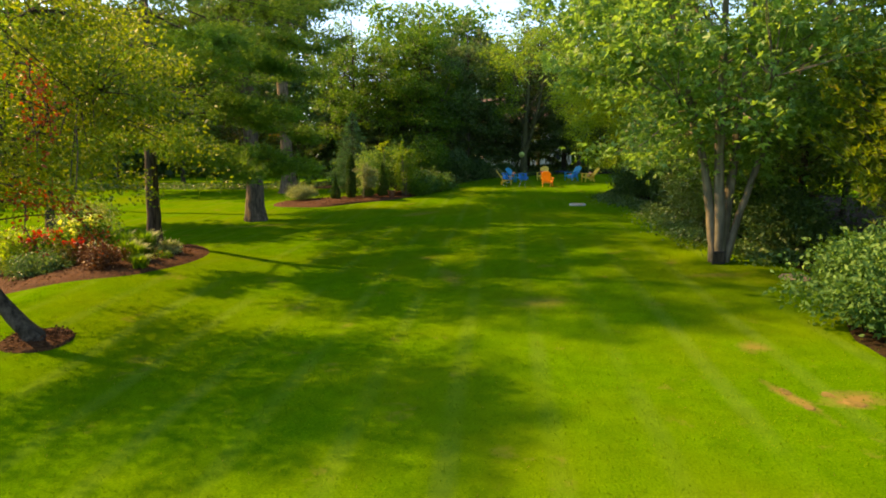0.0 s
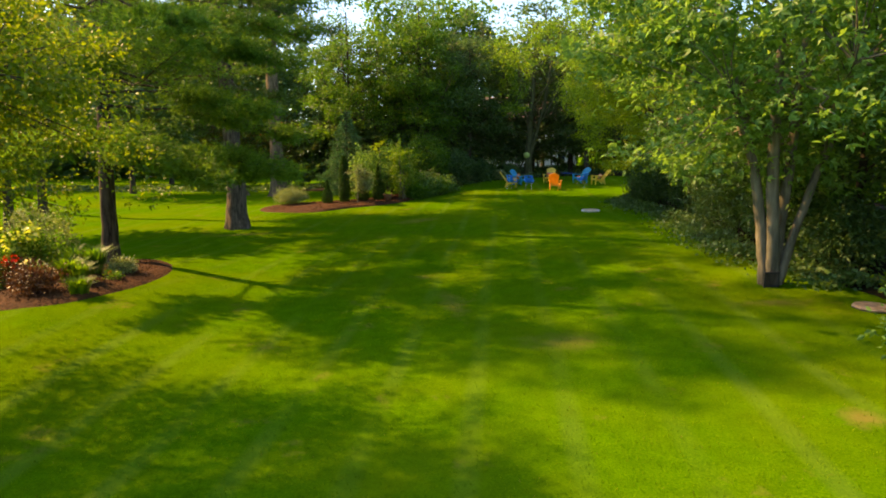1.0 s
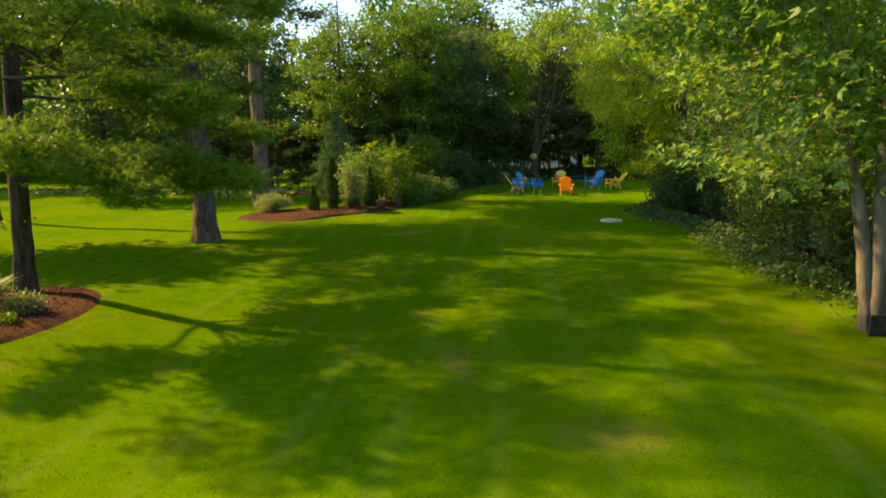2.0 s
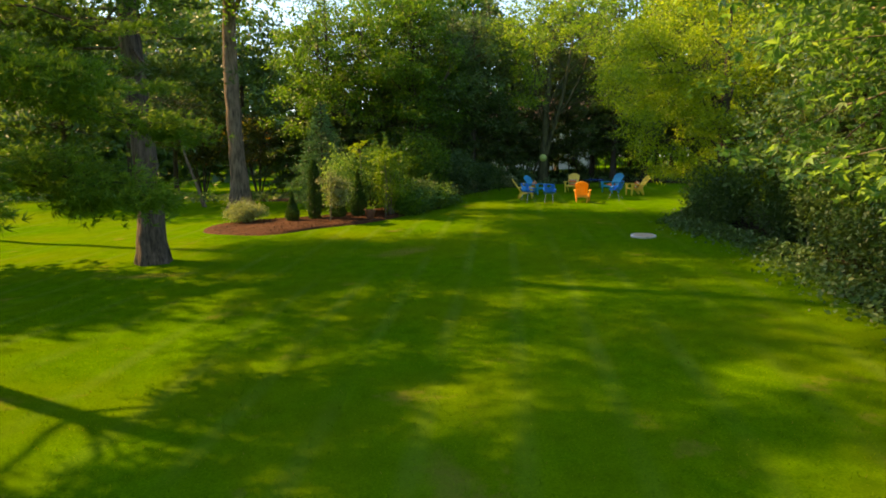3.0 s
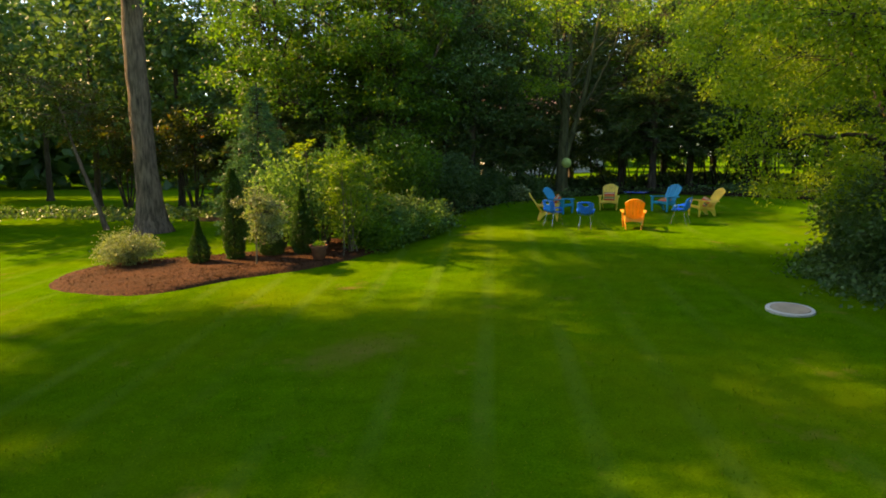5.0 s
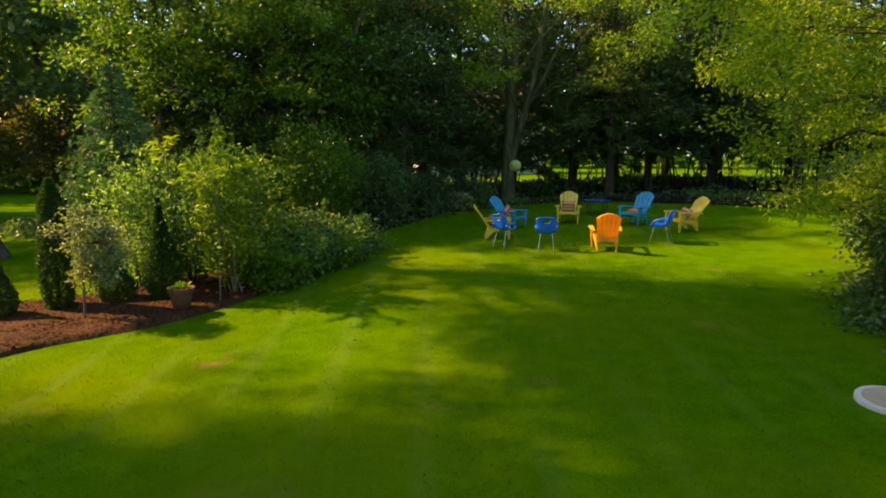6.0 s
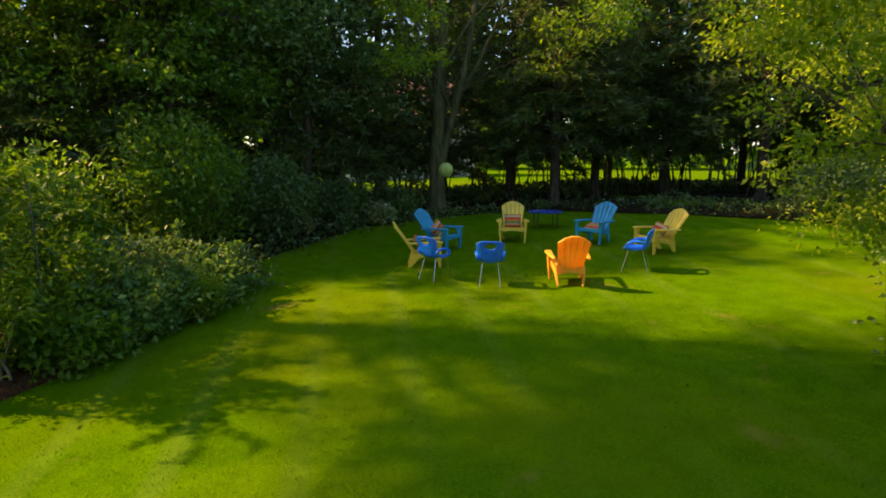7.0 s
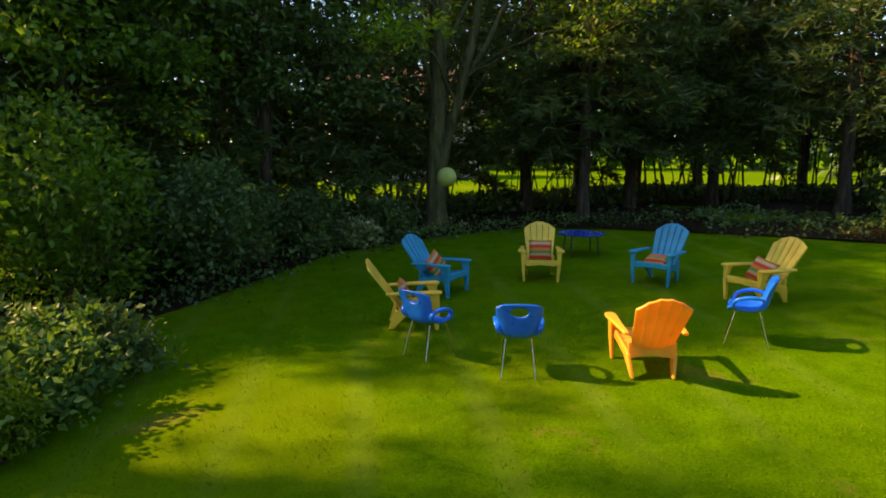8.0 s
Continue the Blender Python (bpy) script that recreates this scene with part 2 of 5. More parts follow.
def mesh_from(name, verts, tris, smooth=False):
    """A mesh from arrays of corners and of three- or four-cornered faces."""
    verts, tris = np.asarray(verts, np.float32), np.asarray(tris, np.int32)
    me = bpy.data.meshes.new(name)
    k = tris.shape[1]
    me.vertices.add(len(verts))
    me.vertices.foreach_set("co", verts.ravel())
    me.loops.add(tris.size)
    me.loops.foreach_set("vertex_index", tris.ravel())
    me.polygons.add(len(tris))
    me.polygons.foreach_set("loop_start", np.arange(0, tris.size, k, dtype=np.int32))
    me.polygons.foreach_set("loop_total", np.full(len(tris), k, np.int32))
    if smooth:
        me.polygons.foreach_set("use_smooth", np.ones(len(tris), bool))
    me.update(calc_edges=True)
    return me


def part(name, mesh, mat, parent=None, label="", smooth=False):
    """Links a bmesh or a mesh as one object under a thing or a part."""
    if isinstance(mesh, bmesh.types.BMesh):
        bm, mesh = mesh, bpy.data.meshes.new(name)
        bm.normal_update()
        bm.to_mesh(mesh)
        bm.free()
        if smooth:
            mesh.polygons.foreach_set("use_smooth", np.ones(len(mesh.polygons), bool))
    mesh.materials.append(mat)
    ob = new(name, mesh)
    if parent:
        ob.parent = parent
    return tagged(ob, label)


def thing(name, x, y, label, category, group="", turn=0.0, z=None, kind="", size=PLAN):
    """The base of a thing at a place of the plan; its parts are given in plan units too, unless size says otherwise."""
    ob = new(name)
    ob.empty_display_size = 0.3
    ob.matrix_world = pose(x * PLAN, y * PLAN, (ground_height(x, y) if z is None else z) * PLAN, 0, 0, turn) @ Matrix.Diagonal((size, size, size, 1))
    return tagged(ob, label, category, group, kind)


def axis(lo, hi, fine_lo, fine_hi, step, grow):
    a = list(np.arange(fine_lo, fine_hi + 1e-6, step))
    s, v = step, fine_hi
    while v < hi:
        s *= grow
        v += s
        a.append(v)
    s, v = step, fine_lo
    while v > lo:
        s *= grow
        v -= s
        a.insert(0, v)
    return np.array(a)


gx, gy = axis(-2500, 2500, -20, 22, 0.5, 1.25), axis(-2500, 2500, -8, 62, 0.5, 1.25)
gv = np.array([(x, y, ground_height(x, y) + 0.03 * noise.noise((x * 0.35, y * 0.35, 0.0))) for y in gy for x in gx])
gi = np.arange(len(gx) * len(gy)).reshape(len(gy), len(gx))
gq = np.stack([gi[:-1, :-1], gi[:-1, 1:], gi[1:, 1:], gi[1:, :-1]], -1).reshape(-1, 4)
tagged(part("ground", mesh_from("ground", gv * PLAN, gq, True), LAWN), "gently sloping mown lawn of bright green grass", "lawn", kind="structure")


# ---- foliage ----
def unit(v):
    return v / np.maximum(np.linalg.norm(v, axis=-1, keepdims=True), 1e-9)


def leaf_mesh(name, rng, points, size, width=0.55, up=0.6, aim=None, lobes=1, fold=0.12, vary=0.35):
    """Leaves, each folded along its rib, at the points. up: how far they lie flat. aim: ways in which they point. lobes: 3 for a maple's leaf."""
    n = len(points)
    normal = unit(rng.normal(size=(n, 3)) * (1 - up) + np.array((0, 0, 1.0)) * up)
    way = rng.normal(size=(n, 3)) if aim is None else aim + rng.normal(size=(n, 3)) * 0.55
    way = unit(way - normal * np.sum(way * normal, -1, keepdims=True))
    side = np.cross(normal, way)
    length = size * (1 + vary * rng.uniform(-1, 1, size=(n, 1)))
    vs, fs = [], []
    for k in range(lobes):
        a = 0.0 if lobes == 1 else (k - 1) * 0.85
        w = way * math.cos(a) + side * math.sin(a)
        s = side * math.cos(a) - way * math.sin(a)
        ln = length * (1.0 if a == 0 else 0.82)
        mid = points + w * ln * 0.45
        half = s * ln * width * 0.5 * (1.0 if lobes == 1 else 0.75)
        drop = normal * ln * fold
        vs.append(np.stack([points, mid + half + drop, points + w * ln - drop, mid - half + drop], 1))
        fs.append(k * 4)
    v = np.concatenate(vs, 1).reshape(-1, 3)
    base = (np.arange(n) * 4 * lobes)[:, None]
    q = np.concatenate([np.concatenate([np.concatenate([base + o, base + o + 1, base + o + 2], 1), np.concatenate([base + o, base + o + 2, base + o + 3], 1)], 0) for o in fs], 0)
    return mesh_from(name, v, q)


def needle_mesh(name, rng, points, aims, length, width, count):
    """Sprays of thin needles from the points, round the ways given."""
    n = len(points)
    p = np.repeat(points, count, 0)
    w = unit(np.repeat(aims, count, 0) + rng.normal(size=(n * count, 3)) * 0.55)
    s = unit(np.cross(w, rng.normal(size=(n * count, 3)))) * width * 0.5
    ln = length * rng.uniform(0.7, 1.2, size=(n * count, 1))
    v = np.stack([p - s, p + s, p + w * ln], 1).reshape(-1, 3)
    return mesh_from(name, v, np.arange(len(v)).reshape(-1, 3))


class Tubes:
    """Tapered round branches gathered into one mesh."""

    def __init__(self):
        self.v, self.f, self.n = [], [], 0

    def add(self, pts, radii, sides=6):
        pts = np.asarray(pts, float)
        radii = np.asarray(radii, float)
        t = unit(np.gradient(pts, axis=0))
        ref = np.where(np.abs(t[:, 2:3]) > 0.9, np.array([[1.0, 0, 0]]), np.array([[0, 0, 1.0]]))
        a = unit(np.cross(t, ref))
        b = np.cross(t, a)
        ang = np.linspace(0, 2 * np.pi, sides, endpoint=False)
        ring = pts[:, None] + radii[:, None, None] * (a[:, None] * np.cos(ang)[None, :, None] + b[:, None] * np.sin(ang)[None, :, None])
        k = len(pts)
        idx = self.n + np.arange(k * sides).reshape(k, sides)
        nxt = np.roll(idx, -1, 1)
        self.v.append(ring.reshape(-1, 3))
        self.f.append(np.stack([idx[:-1], nxt[:-1], nxt[1:], idx[1:]], -1).reshape(-1, 4))
        self.n += k * sides

    def mesh(self, name):
        return mesh_from(name, np.concatenate(self.v), np.concatenate(self.f), True)


def bend(a, b, sag, steps, rng, wob=0.0):
    """A bowed way from a to b."""
    s = np.linspace(0, 1, steps)[:, None]
    p = np.asarray(a) * (1 - s) + np.asarray(b) * s
    p[:, 2] += (sag * 4 * s * (1 - s))[:, 0]
    p[1:-1] += rng.normal(size=(steps - 2, 3)) * wob
    return p


def trunk_mesh(pts, radii, rng, sides=14, flare=0.5, fluted=0.07):
    """A trunk with root flare and uneven girth."""
    pts, radii = np.asarray(pts, float), np.asarray(radii, float)
    steps = 26
    s = np.linspace(0, 1, len(pts))
    u = np.linspace(0, 1, steps) ** 1.6
    p = np.stack([np.interp(u, s, pts[:, k]) for k in range(3)], 1)
    r = np.interp(u, s, radii)
    z = p[:, 2] - p[0, 2]
    r = r * (1 + flare * np.exp(-z / (radii[0] * 1.6)))
    p[1:-1, :2] += rng.normal(size=(steps - 2, 2)) * radii[0] * 0.05
    ang = np.linspace(0, 2 * np.pi, sides, endpoint=False)
    ph = rng.uniform(0, 6, 3)
    lump = 1 + fluted * np.exp(-z / (radii[0] * 5))[:, None] * 2.2 * np.cos(5 * ang + ph[0])[None] + fluted * 0.6 * np.cos(3 * ang[None] + ph[1] + z[:, None] * 0.9)
    ring = p[:, None] + (r[:, None] * lump)[..., None] * np.stack([np.cos(ang), np.sin(ang), 0 * ang], -1)[None]
    idx = np.arange(steps * sides).reshape(steps, sides)
    nxt = np.roll(idx, -1, 1)
    return mesh_from("trunk", ring.reshape(-1, 3), np.stack([idx[:-1], nxt[:-1], nxt[1:], idx[1:]], -1).reshape(-1, 4), True)


def crown_clusters(rng, centre, radii, n, hollow=0.5, lumps=0.35, floor=None, seed=0.0, open_to=-0.3):
    """Middles of leaf clumps, mostly near the skin of an uneven crown."""
    d = unit(rng.normal(size=(n, 3)))
    lump = np.array([noise.noise(Vector(q * 1.9) + Vector((seed, seed * 2, 0))) for q in d])
    gap = np.array([noise.noise(Vector(q * 4.3) + Vector((0, seed, seed))) for q in d])
    keep = gap > open_to
    r = (hollow + (1 - hollow) * rng.uniform(0, 1, n) ** 0.6) * (0.9 + lumps * lump)
    p = np.asarray(centre) + d * r[:, None] * np.asarray(radii)
    if floor is not None:
        keep &= p[:, 2] > floor
    return p[keep]


def leafy_tree(name, x, y, label, *, seed, trunk, radii, crown, spread, clumps, per_clump, clump_r, leaf, leaf_mat, bark,
               limbs=9, hollow=0.5, lumps=0.35, floor=1.5, droop=0.0, lobes=1, width=0.55, up=0.45, category="tree", group="", extra=None, stems=None, flare=0.5, open_to=-0.3, boughs=5, bough_r=0.8, trim=None):
    """A broadleaf tree: trunk (or several stems), bowed limbs, twigs, and leaves in clumps."""
    rng = np.random.default_rng(seed)
    ob = thing(name, x, y, label, category, group)
    ways = stems or [(trunk, radii)]
    for pts, rad in ways:
        part("trunk", trunk_mesh(np.asarray(pts, float) + np.array((0, 0, -0.08)), rad, rng, flare=flare), bark, ob)
    lead = crown_clusters(rng, crown, spread, max(8, clumps // boughs), hollow, lumps, floor, seed * 0.37, open_to)
    spreadout = rng.normal(size=(len(lead) * boughs, 3)) * bough_r * np.array((1, 1, 0.38))
    spreadout[:, 2] -= 0.22 * np.linalg.norm(spreadout[:, :2], axis=1)
    c = np.repeat(lead, boughs, 0) + spreadout
    c = c[c[:, 2] > floor * 0.9]
    if trim:
        c = c[trim(c)]
    tubes = Tubes()
    lines = []
    pick = c[rng.choice(len(c), min(limbs, len(c)), replace=False)]
    for k, tip in enumerate(pick):
        pts, rad = ways[k % len(ways)]
        pts = np.asarray(pts, float)
        flat = np.linalg.norm(tip[:2] - np.asarray(crown)[:2])
        zs = np.clip(tip[2] - flat * 0.75, pts[-1, 2] * 0.35, pts[-1, 2] * 0.97)
        f = np.array([np.interp(zs, pts[:, 2], pts[:, j]) for j in range(3)])
        r0 = float(np.interp(zs, pts[:, 2], rad)) * 0.38
        line = bend(f, tip, 0.12 * flat, 9, rng, 0.06)
        lines.append(line)
        limb = Tubes()
        limb.add(line, np.linspace(r0, 0.018, 9), 6)
        part("limb", limb.mesh("limb"), bark, ob)
    skel = np.concatenate(lines + [np.asarray(w[0], float)[1:] for w in ways])
    step = max(1, len(c) // 240)
    for q in c[::step]:
        near = skel[np.argmin(np.linalg.norm(skel - q, axis=1) + 0.4 * np.maximum(0, skel[:, 2] - q[2]))]
        tubes.add(bend(near, q, 0.05, 4, rng, 0.03), (0.019, 0.015, 0.011, 0.006), 4)
    tagged(part("branchwork", tubes.mesh("branchwork"), bark, ob), kind="stuff")
    m = len(c) * per_clump
    off = rng.normal(size=(m, 3)) * np.array((1, 1, 0.6)) * clump_r * rng.uniform(0.6, 1.25, size=len(c)).repeat(per_clump)[:, None]
    pts = np.repeat(c, per_clump, 0) + off
    aim = unit(off) + np.array((0, 0, -droop))
    part("crown", leaf_mesh("crown", rng, pts, leaf, width, up, aim, lobes), leaf_mat, ob)
    if extra:
        extra(ob, rng, c)
    return ob


def conifer(name, x, y, label, *, seed, height, radius, base, bark, needles, trunk_r, whorl=0.45, per=7, spray=0.3, count=7, width=0.02, tip_up=0.0, sag=0.25, dense=9, plates=1.0, lean=(0, 0), category="conifer", group="", top=0.9, side_of=None, inner=0.22, long_boughs=(), gaps=0.0):
    """A conifer: straight trunk, tiers of branches and needle sprays along them."""
    rng = np.random.default_rng(seed)
    ob = thing(name, x, y, label, category, group)
    pts = np.array([(0, 0, -0.1), (lean[0] * 0.5, lean[1] * 0.5, height * 0.5), (lean[0], lean[1], height)])
    part("trunk", trunk_mesh(pts, (trunk_r, trunk_r * 0.62, 0.03), rng), bark, ob)
    tubes, P, A = Tubes(), [], []
    z = base
    while z < height * 0.99:
        u = (z - base) / (height - base)
        reach = radius * ((1 - u) ** top + 0.03) * (0.75 + 0.45 * min(1, u * 5 + 0.4))
        start = rng.uniform(0, 6.28)
        for k in range(per):
            a = start + k * 6.283 / per + rng.normal() * 0.25
            ln = reach * rng.uniform(0.62, 1.12)
            if rng.uniform() < gaps:
                continue
            if side_of:
                ln *= side_of(a, u)
            d = np.array((math.cos(a), math.sin(a), 0))
            root = np.array((lean[0] * z / height, lean[1] * z / height, z + rng.normal() * whorl * 0.3))
            end = root + d * ln + np.array((0, 0, -sag * ln + rng.normal() * 0.1 * ln))
            line = bend(root, end, -0.06 * ln if tip_up else 0.08 * ln, 7, rng, 0.02 * ln)
            tubes.add(line, np.linspace(0.035 * trunk_r / 0.3 + 0.012, 0.006, 7), 4)
            n = int(dense * ln * ln * 0.55 + dense * ln * 0.6 + 3)
            s = rng.uniform(inner, 1.0, n) ** 0.7
            c = np.stack([np.interp(s, np.linspace(0, 1, 7), line[:, j]) for j in range(3)], 1)
            lateral = np.array((-d[1], d[0], 0))
            off = rng.normal(size=n) * 0.30 * ln * (1.15 - s) + rng.normal(size=n) * 0.10
            c = c + lateral * off[:, None] + rng.normal(size=(n, 3)) * np.array((0.08, 0.08, 0.07 * plates))
            P.append(c)
            A.append(unit(d * 1.0 + lateral * np.sign(off)[:, None] * 0.7 + np.array((0, 0, tip_up - sag * 0.6))))
        z += whorl * rng.uniform(0.8, 1.2)
    for z0, a, ln, sg in long_boughs:                    # single long boughs low on the trunk
        d, lateral = np.array((math.cos(a), math.sin(a), 0)), np.array((-math.sin(a), math.cos(a), 0))
        line = bend((0, 0, z0), d * ln + np.array((0, 0, z0 - sg)), 0.25, 9, rng, 0.05)
        tubes.add(line, np.linspace(0.06, 0.008, 9), 6)
        for k in range(24):                              # side branches carry the needles
            f = rng.uniform(0.38, 1.0)
            q = np.array([np.interp(f, np.linspace(0, 1, 9), line[:, j]) for j in range(3)])
            w = lateral * (1 if k % 2 else -1) * rng.uniform(0.4, 1.5) * (1.35 - f) + d * rng.uniform(0.3, 0.9) + np.array((0, 0, rng.normal() * 0.12))
            tubes.add(bend(q, q + w, 0.05, 4, rng), (0.015, 0.011, 0.008, 0.004), 4)
            m = 62
            g = rng.uniform(0.1, 1.0, m)[:, None]
            P.append(q + w * g + rng.normal(size=(m, 3)) * np.array((0.20, 0.20, 0.13)))
            A.append(np.repeat((unit(w) + np.array((0, 0, 0.1)))[None], m, 0))
    tagged(part("branchwork", tubes.mesh("branchwork"), bark, ob), kind="stuff")
    part("crown", needle_mesh("crown", rng, np.concatenate(P), np.concatenate(A), spray, width, count), needles, ob)
    return ob


def shrub(name, x, y, label, *, seed, spread, clumps, per_clump, clump_r, leaf, leaf_mat, bark, stems=7, hollow=0.35, width=0.55, up=0.35, lift=0.0, category="shrub", group="", lobes=1, extra=None, lumps=0.4, z=None, shoots=None):
    """A bush: several stems from the ground and leaves in clumps down to the ground."""
    rng = np.random.default_rng(seed)
    ob = thing(name, x, y, label, category, group, z=z)
    c = crown_clusters(rng, (0, 0, lift + spread[2] * 0.5), (spread[0], spread[1], spread[2] * 0.5), clumps, hollow, lumps, 0.05, seed * 0.61)
    tubes = Tubes()
    for q in c[rng.choice(len(c), min(stems, len(c)), replace=False)]:
        tubes.add(bend((rng.normal() * 0.08, rng.normal() * 0.08, -0.05), q, 0.1, 6, rng, 0.02), np.linspace(0.03, 0.008, 6), 5)
    tagged(part("stemwork", tubes.mesh("stemwork"), bark, ob), kind="stuff")
    m = len(c) * per_clump
    off = rng.normal(size=(m, 3)) * clump_r
    pts = np.repeat(c, per_clump, 0) + off
    pts[:, 2] = np.maximum(pts[:, 2], 0.02)
    part("foliage", leaf_mesh("foliage", rng, pts, leaf, width, up, unit(off), lobes), leaf_mat, ob)
    if shoots:                                           # long young shoots that stand out of the bush
        count, long = shoots
        young, ways = [], []
        for q in c[np.argsort(c[:, 2] + rng.normal(size=len(c)) * spread[2] * 0.22)[-count:]]:
            out = np.array((q[0] / spread[0], q[1] / spread[1], 0)) * 0.7 + np.array((0, 0, 1.0)) + rng.normal(size=3) * 0.25
            line = bend(q, q + unit(out) * long * rng.uniform(0.6, 1.2) - np.array((0, 0, 0.1 * long)), 0.15 * long, 12, rng, 0.01)
            bits = np.repeat(line, 3, 0)
            young.append(bits + rng.normal(size=bits.shape) * 0.025)
            ways.append(rng.normal(size=bits.shape) + unit(out) * 0.6)
        tagged(part("young_growth", leaf_mesh("young_growth", rng, np.concatenate(young), leaf * 1.15, width, up, np.concatenate(ways)), leaf_mat, ob), kind="stuff")
    if extra:
        extra(ob, rng, c)
    return ob


# ---- trees beside the lawn ----
def rust_twigs(ob, rng, c):
    """Withered twigs that hang from the crown, with rust-red leaves."""
    for a, b, n in (((0.2, -0.6, 3.4), (2.1, -1.1, 2.1), 260), ((0.0, -0.8, 3.3), (1.2, -1.6, 2.1), 150), ((1.0, -1.4, 5.4), (1.75, -1.85, 4.2), 170), ((1.2, -1.5, 4.6), (1.5, -1.9, 3.7), 90)):
        line = bend(a, b, 0.35, 9, rng, 0.05)
        twig = Tubes()
        twig.add(line, np.linspace(0.022, 0.006, 9), 5)
        part("withered_twig", twig.mesh("withered_twig"), BARK_DARK, ob)
        f = rng.uniform(0.35, 1.0, n)
        pts = np.stack([np.interp(f, np.linspace(0, 1, 9), line[:, k]) for k in range(3)], 1) + rng.normal(size=(n, 3)) * np.array((0.14, 0.14, 0.10))
        part("dead_foliage", leaf_mesh("dead_foliage", rng, pts, 0.085, 0.6, 0.3), LEAF_RUST, ob, "rust-red withered leaves")


leafy_tree("crabapple_tree", -8.3, 12.5, "leaning crabapple tree with yellow-green leaves and rust-red twigs", seed=3,
           trunk=[(0, 0, 0), (-0.75, 0.1, 0.75), (-1.35, 0.2, 1.5), (-1.2, 0.3, 2.6), (-0.6, 0.4, 4.6)], radii=(0.19, 0.17, 0.15, 0.12, 0.05),
           crown=(-0.9, 0.0, 4.9), spread=(4.4, 3.3, 3.4), clumps=1150, per_clump=88, clump_r=0.28, leaf=0.085, width=0.6, open_to=-0.02, leaf_mat=LEAF_CRAB, bark=BARK_DARK,
           limbs=9, bough_r=0.6, hollow=0.35, floor=2.7, droop=0.3, extra=rust_twigs)

conifer("pine_tree", -10.7, 23.1, "white pine with soft drooping boughs over a flower bed", seed=5, height=18.4, radius=6.3, base=6.2, bark=BARK_DARK, needles=NEEDLE_PINE,
        trunk_r=0.25, whorl=0.8, per=8, spray=0.18, count=10, width=0.021, sag=0.10, dense=11, plates=0.9, tip_up=0.25, top=0.42, inner=0.35, gaps=0.16, lean=(0.2, 0.5),
        long_boughs=((4.1, -0.05, 5.9, 1.2), (4.1, -0.6, 5.4, 1.2), (5.2, 0.3, 5.6, 0.9), (4.5, -0.9, 5.0, 1.2), (3.9, 0.12, 4.6, 1.1), (4.3, -1.5, 4.4, 1.0), (5.6, -0.3, 5.8, 0.8), (7.0, -0.15, 6.4, 0.7), (8.0, 0.1, 6.2, 0.6), (7.4, -0.75, 6.0, 0.6), (6.4, -1.2, 5.8, 0.7)),
        side_of=lambda a, u: 1.0 if u > 0.3 or math.cos(a + 0.5) > 0.15 else 0.3)

conifer("pine_tree", -10.0, 34.0, "tall old pine with a thick grey trunk on the lawn", seed=8, height=25, radius=7.2, base=7.7, bark=BARK_PINE, needles=NEEDLE_PINE_SHADED,
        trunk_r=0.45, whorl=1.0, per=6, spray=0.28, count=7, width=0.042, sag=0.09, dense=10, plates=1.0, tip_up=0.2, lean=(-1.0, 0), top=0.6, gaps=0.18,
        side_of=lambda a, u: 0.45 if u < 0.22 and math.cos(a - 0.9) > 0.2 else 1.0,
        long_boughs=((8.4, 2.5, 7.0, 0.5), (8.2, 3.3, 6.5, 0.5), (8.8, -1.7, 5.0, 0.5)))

def high_bough(ob, rng, c):
    """A long bough that reaches over the lawn, with hanging leaf clumps."""
    tubes, tips = Tubes(), []
    for z0, tip in ((11.5, (7.0, -6.8, 15.2)), (13.0, (9.0, -6.2, 17.5)), (12.0, (4.5, -9.0, 17.0))):
        line = bend((0.0, -0.4, z0), tip, 1.3, 10, rng, 0.12)
        tubes.add(line, np.linspace(0.17, 0.03, 10), 6)
        for q in line[4:]:
            for k in range(9):
                tips.append(q + rng.normal(size=3) * np.array((1.1, 1.1, 0.8)))
    part("limb", tubes.mesh("limb"), BARK_GREY, ob)
    # loose clumps beside the trunk, added to mottle the shade on the lawn
    tips += [np.array((0.0, -1.6, 14.0)) + rng.normal(size=3) * np.array((1.2, 1.0, 1.6)) for k in range(60)]
    tips = np.array(tips)
    off = rng.normal(size=(len(tips) * 46, 3)) * 0.38
    part("crown", leaf_mesh("crown", rng, np.repeat(tips, 46, 0) + off, 0.24, 0.6, 0.4, unit(off) - np.array((0, 0, 0.4))), LEAF_MID, ob)


leafy_tree("shade_tree", -12.3, 51.3, "big shade tree with a massive grey trunk and high crown", seed=11,
           trunk=[(0, 0, 0), (-0.25, 0, 5), (-0.3, 0, 10), (0.2, -1.2, 15), (0.3, -2.5, 19.5)], radii=(0.5, 0.46, 0.42, 0.28, 0.06),
           crown=(0.8, -7.0, 17.6), spread=(4.6, 4.4, 4.6), clumps=640, per_clump=74, clump_r=0.5, leaf=0.27, leaf_mat=LEAF_MID, bark=BARK_GREY, limbs=18, floor=12.2, hollow=0.3, lumps=0.5, flare=0.85, droop=0.4, open_to=-0.3, extra=high_bough)

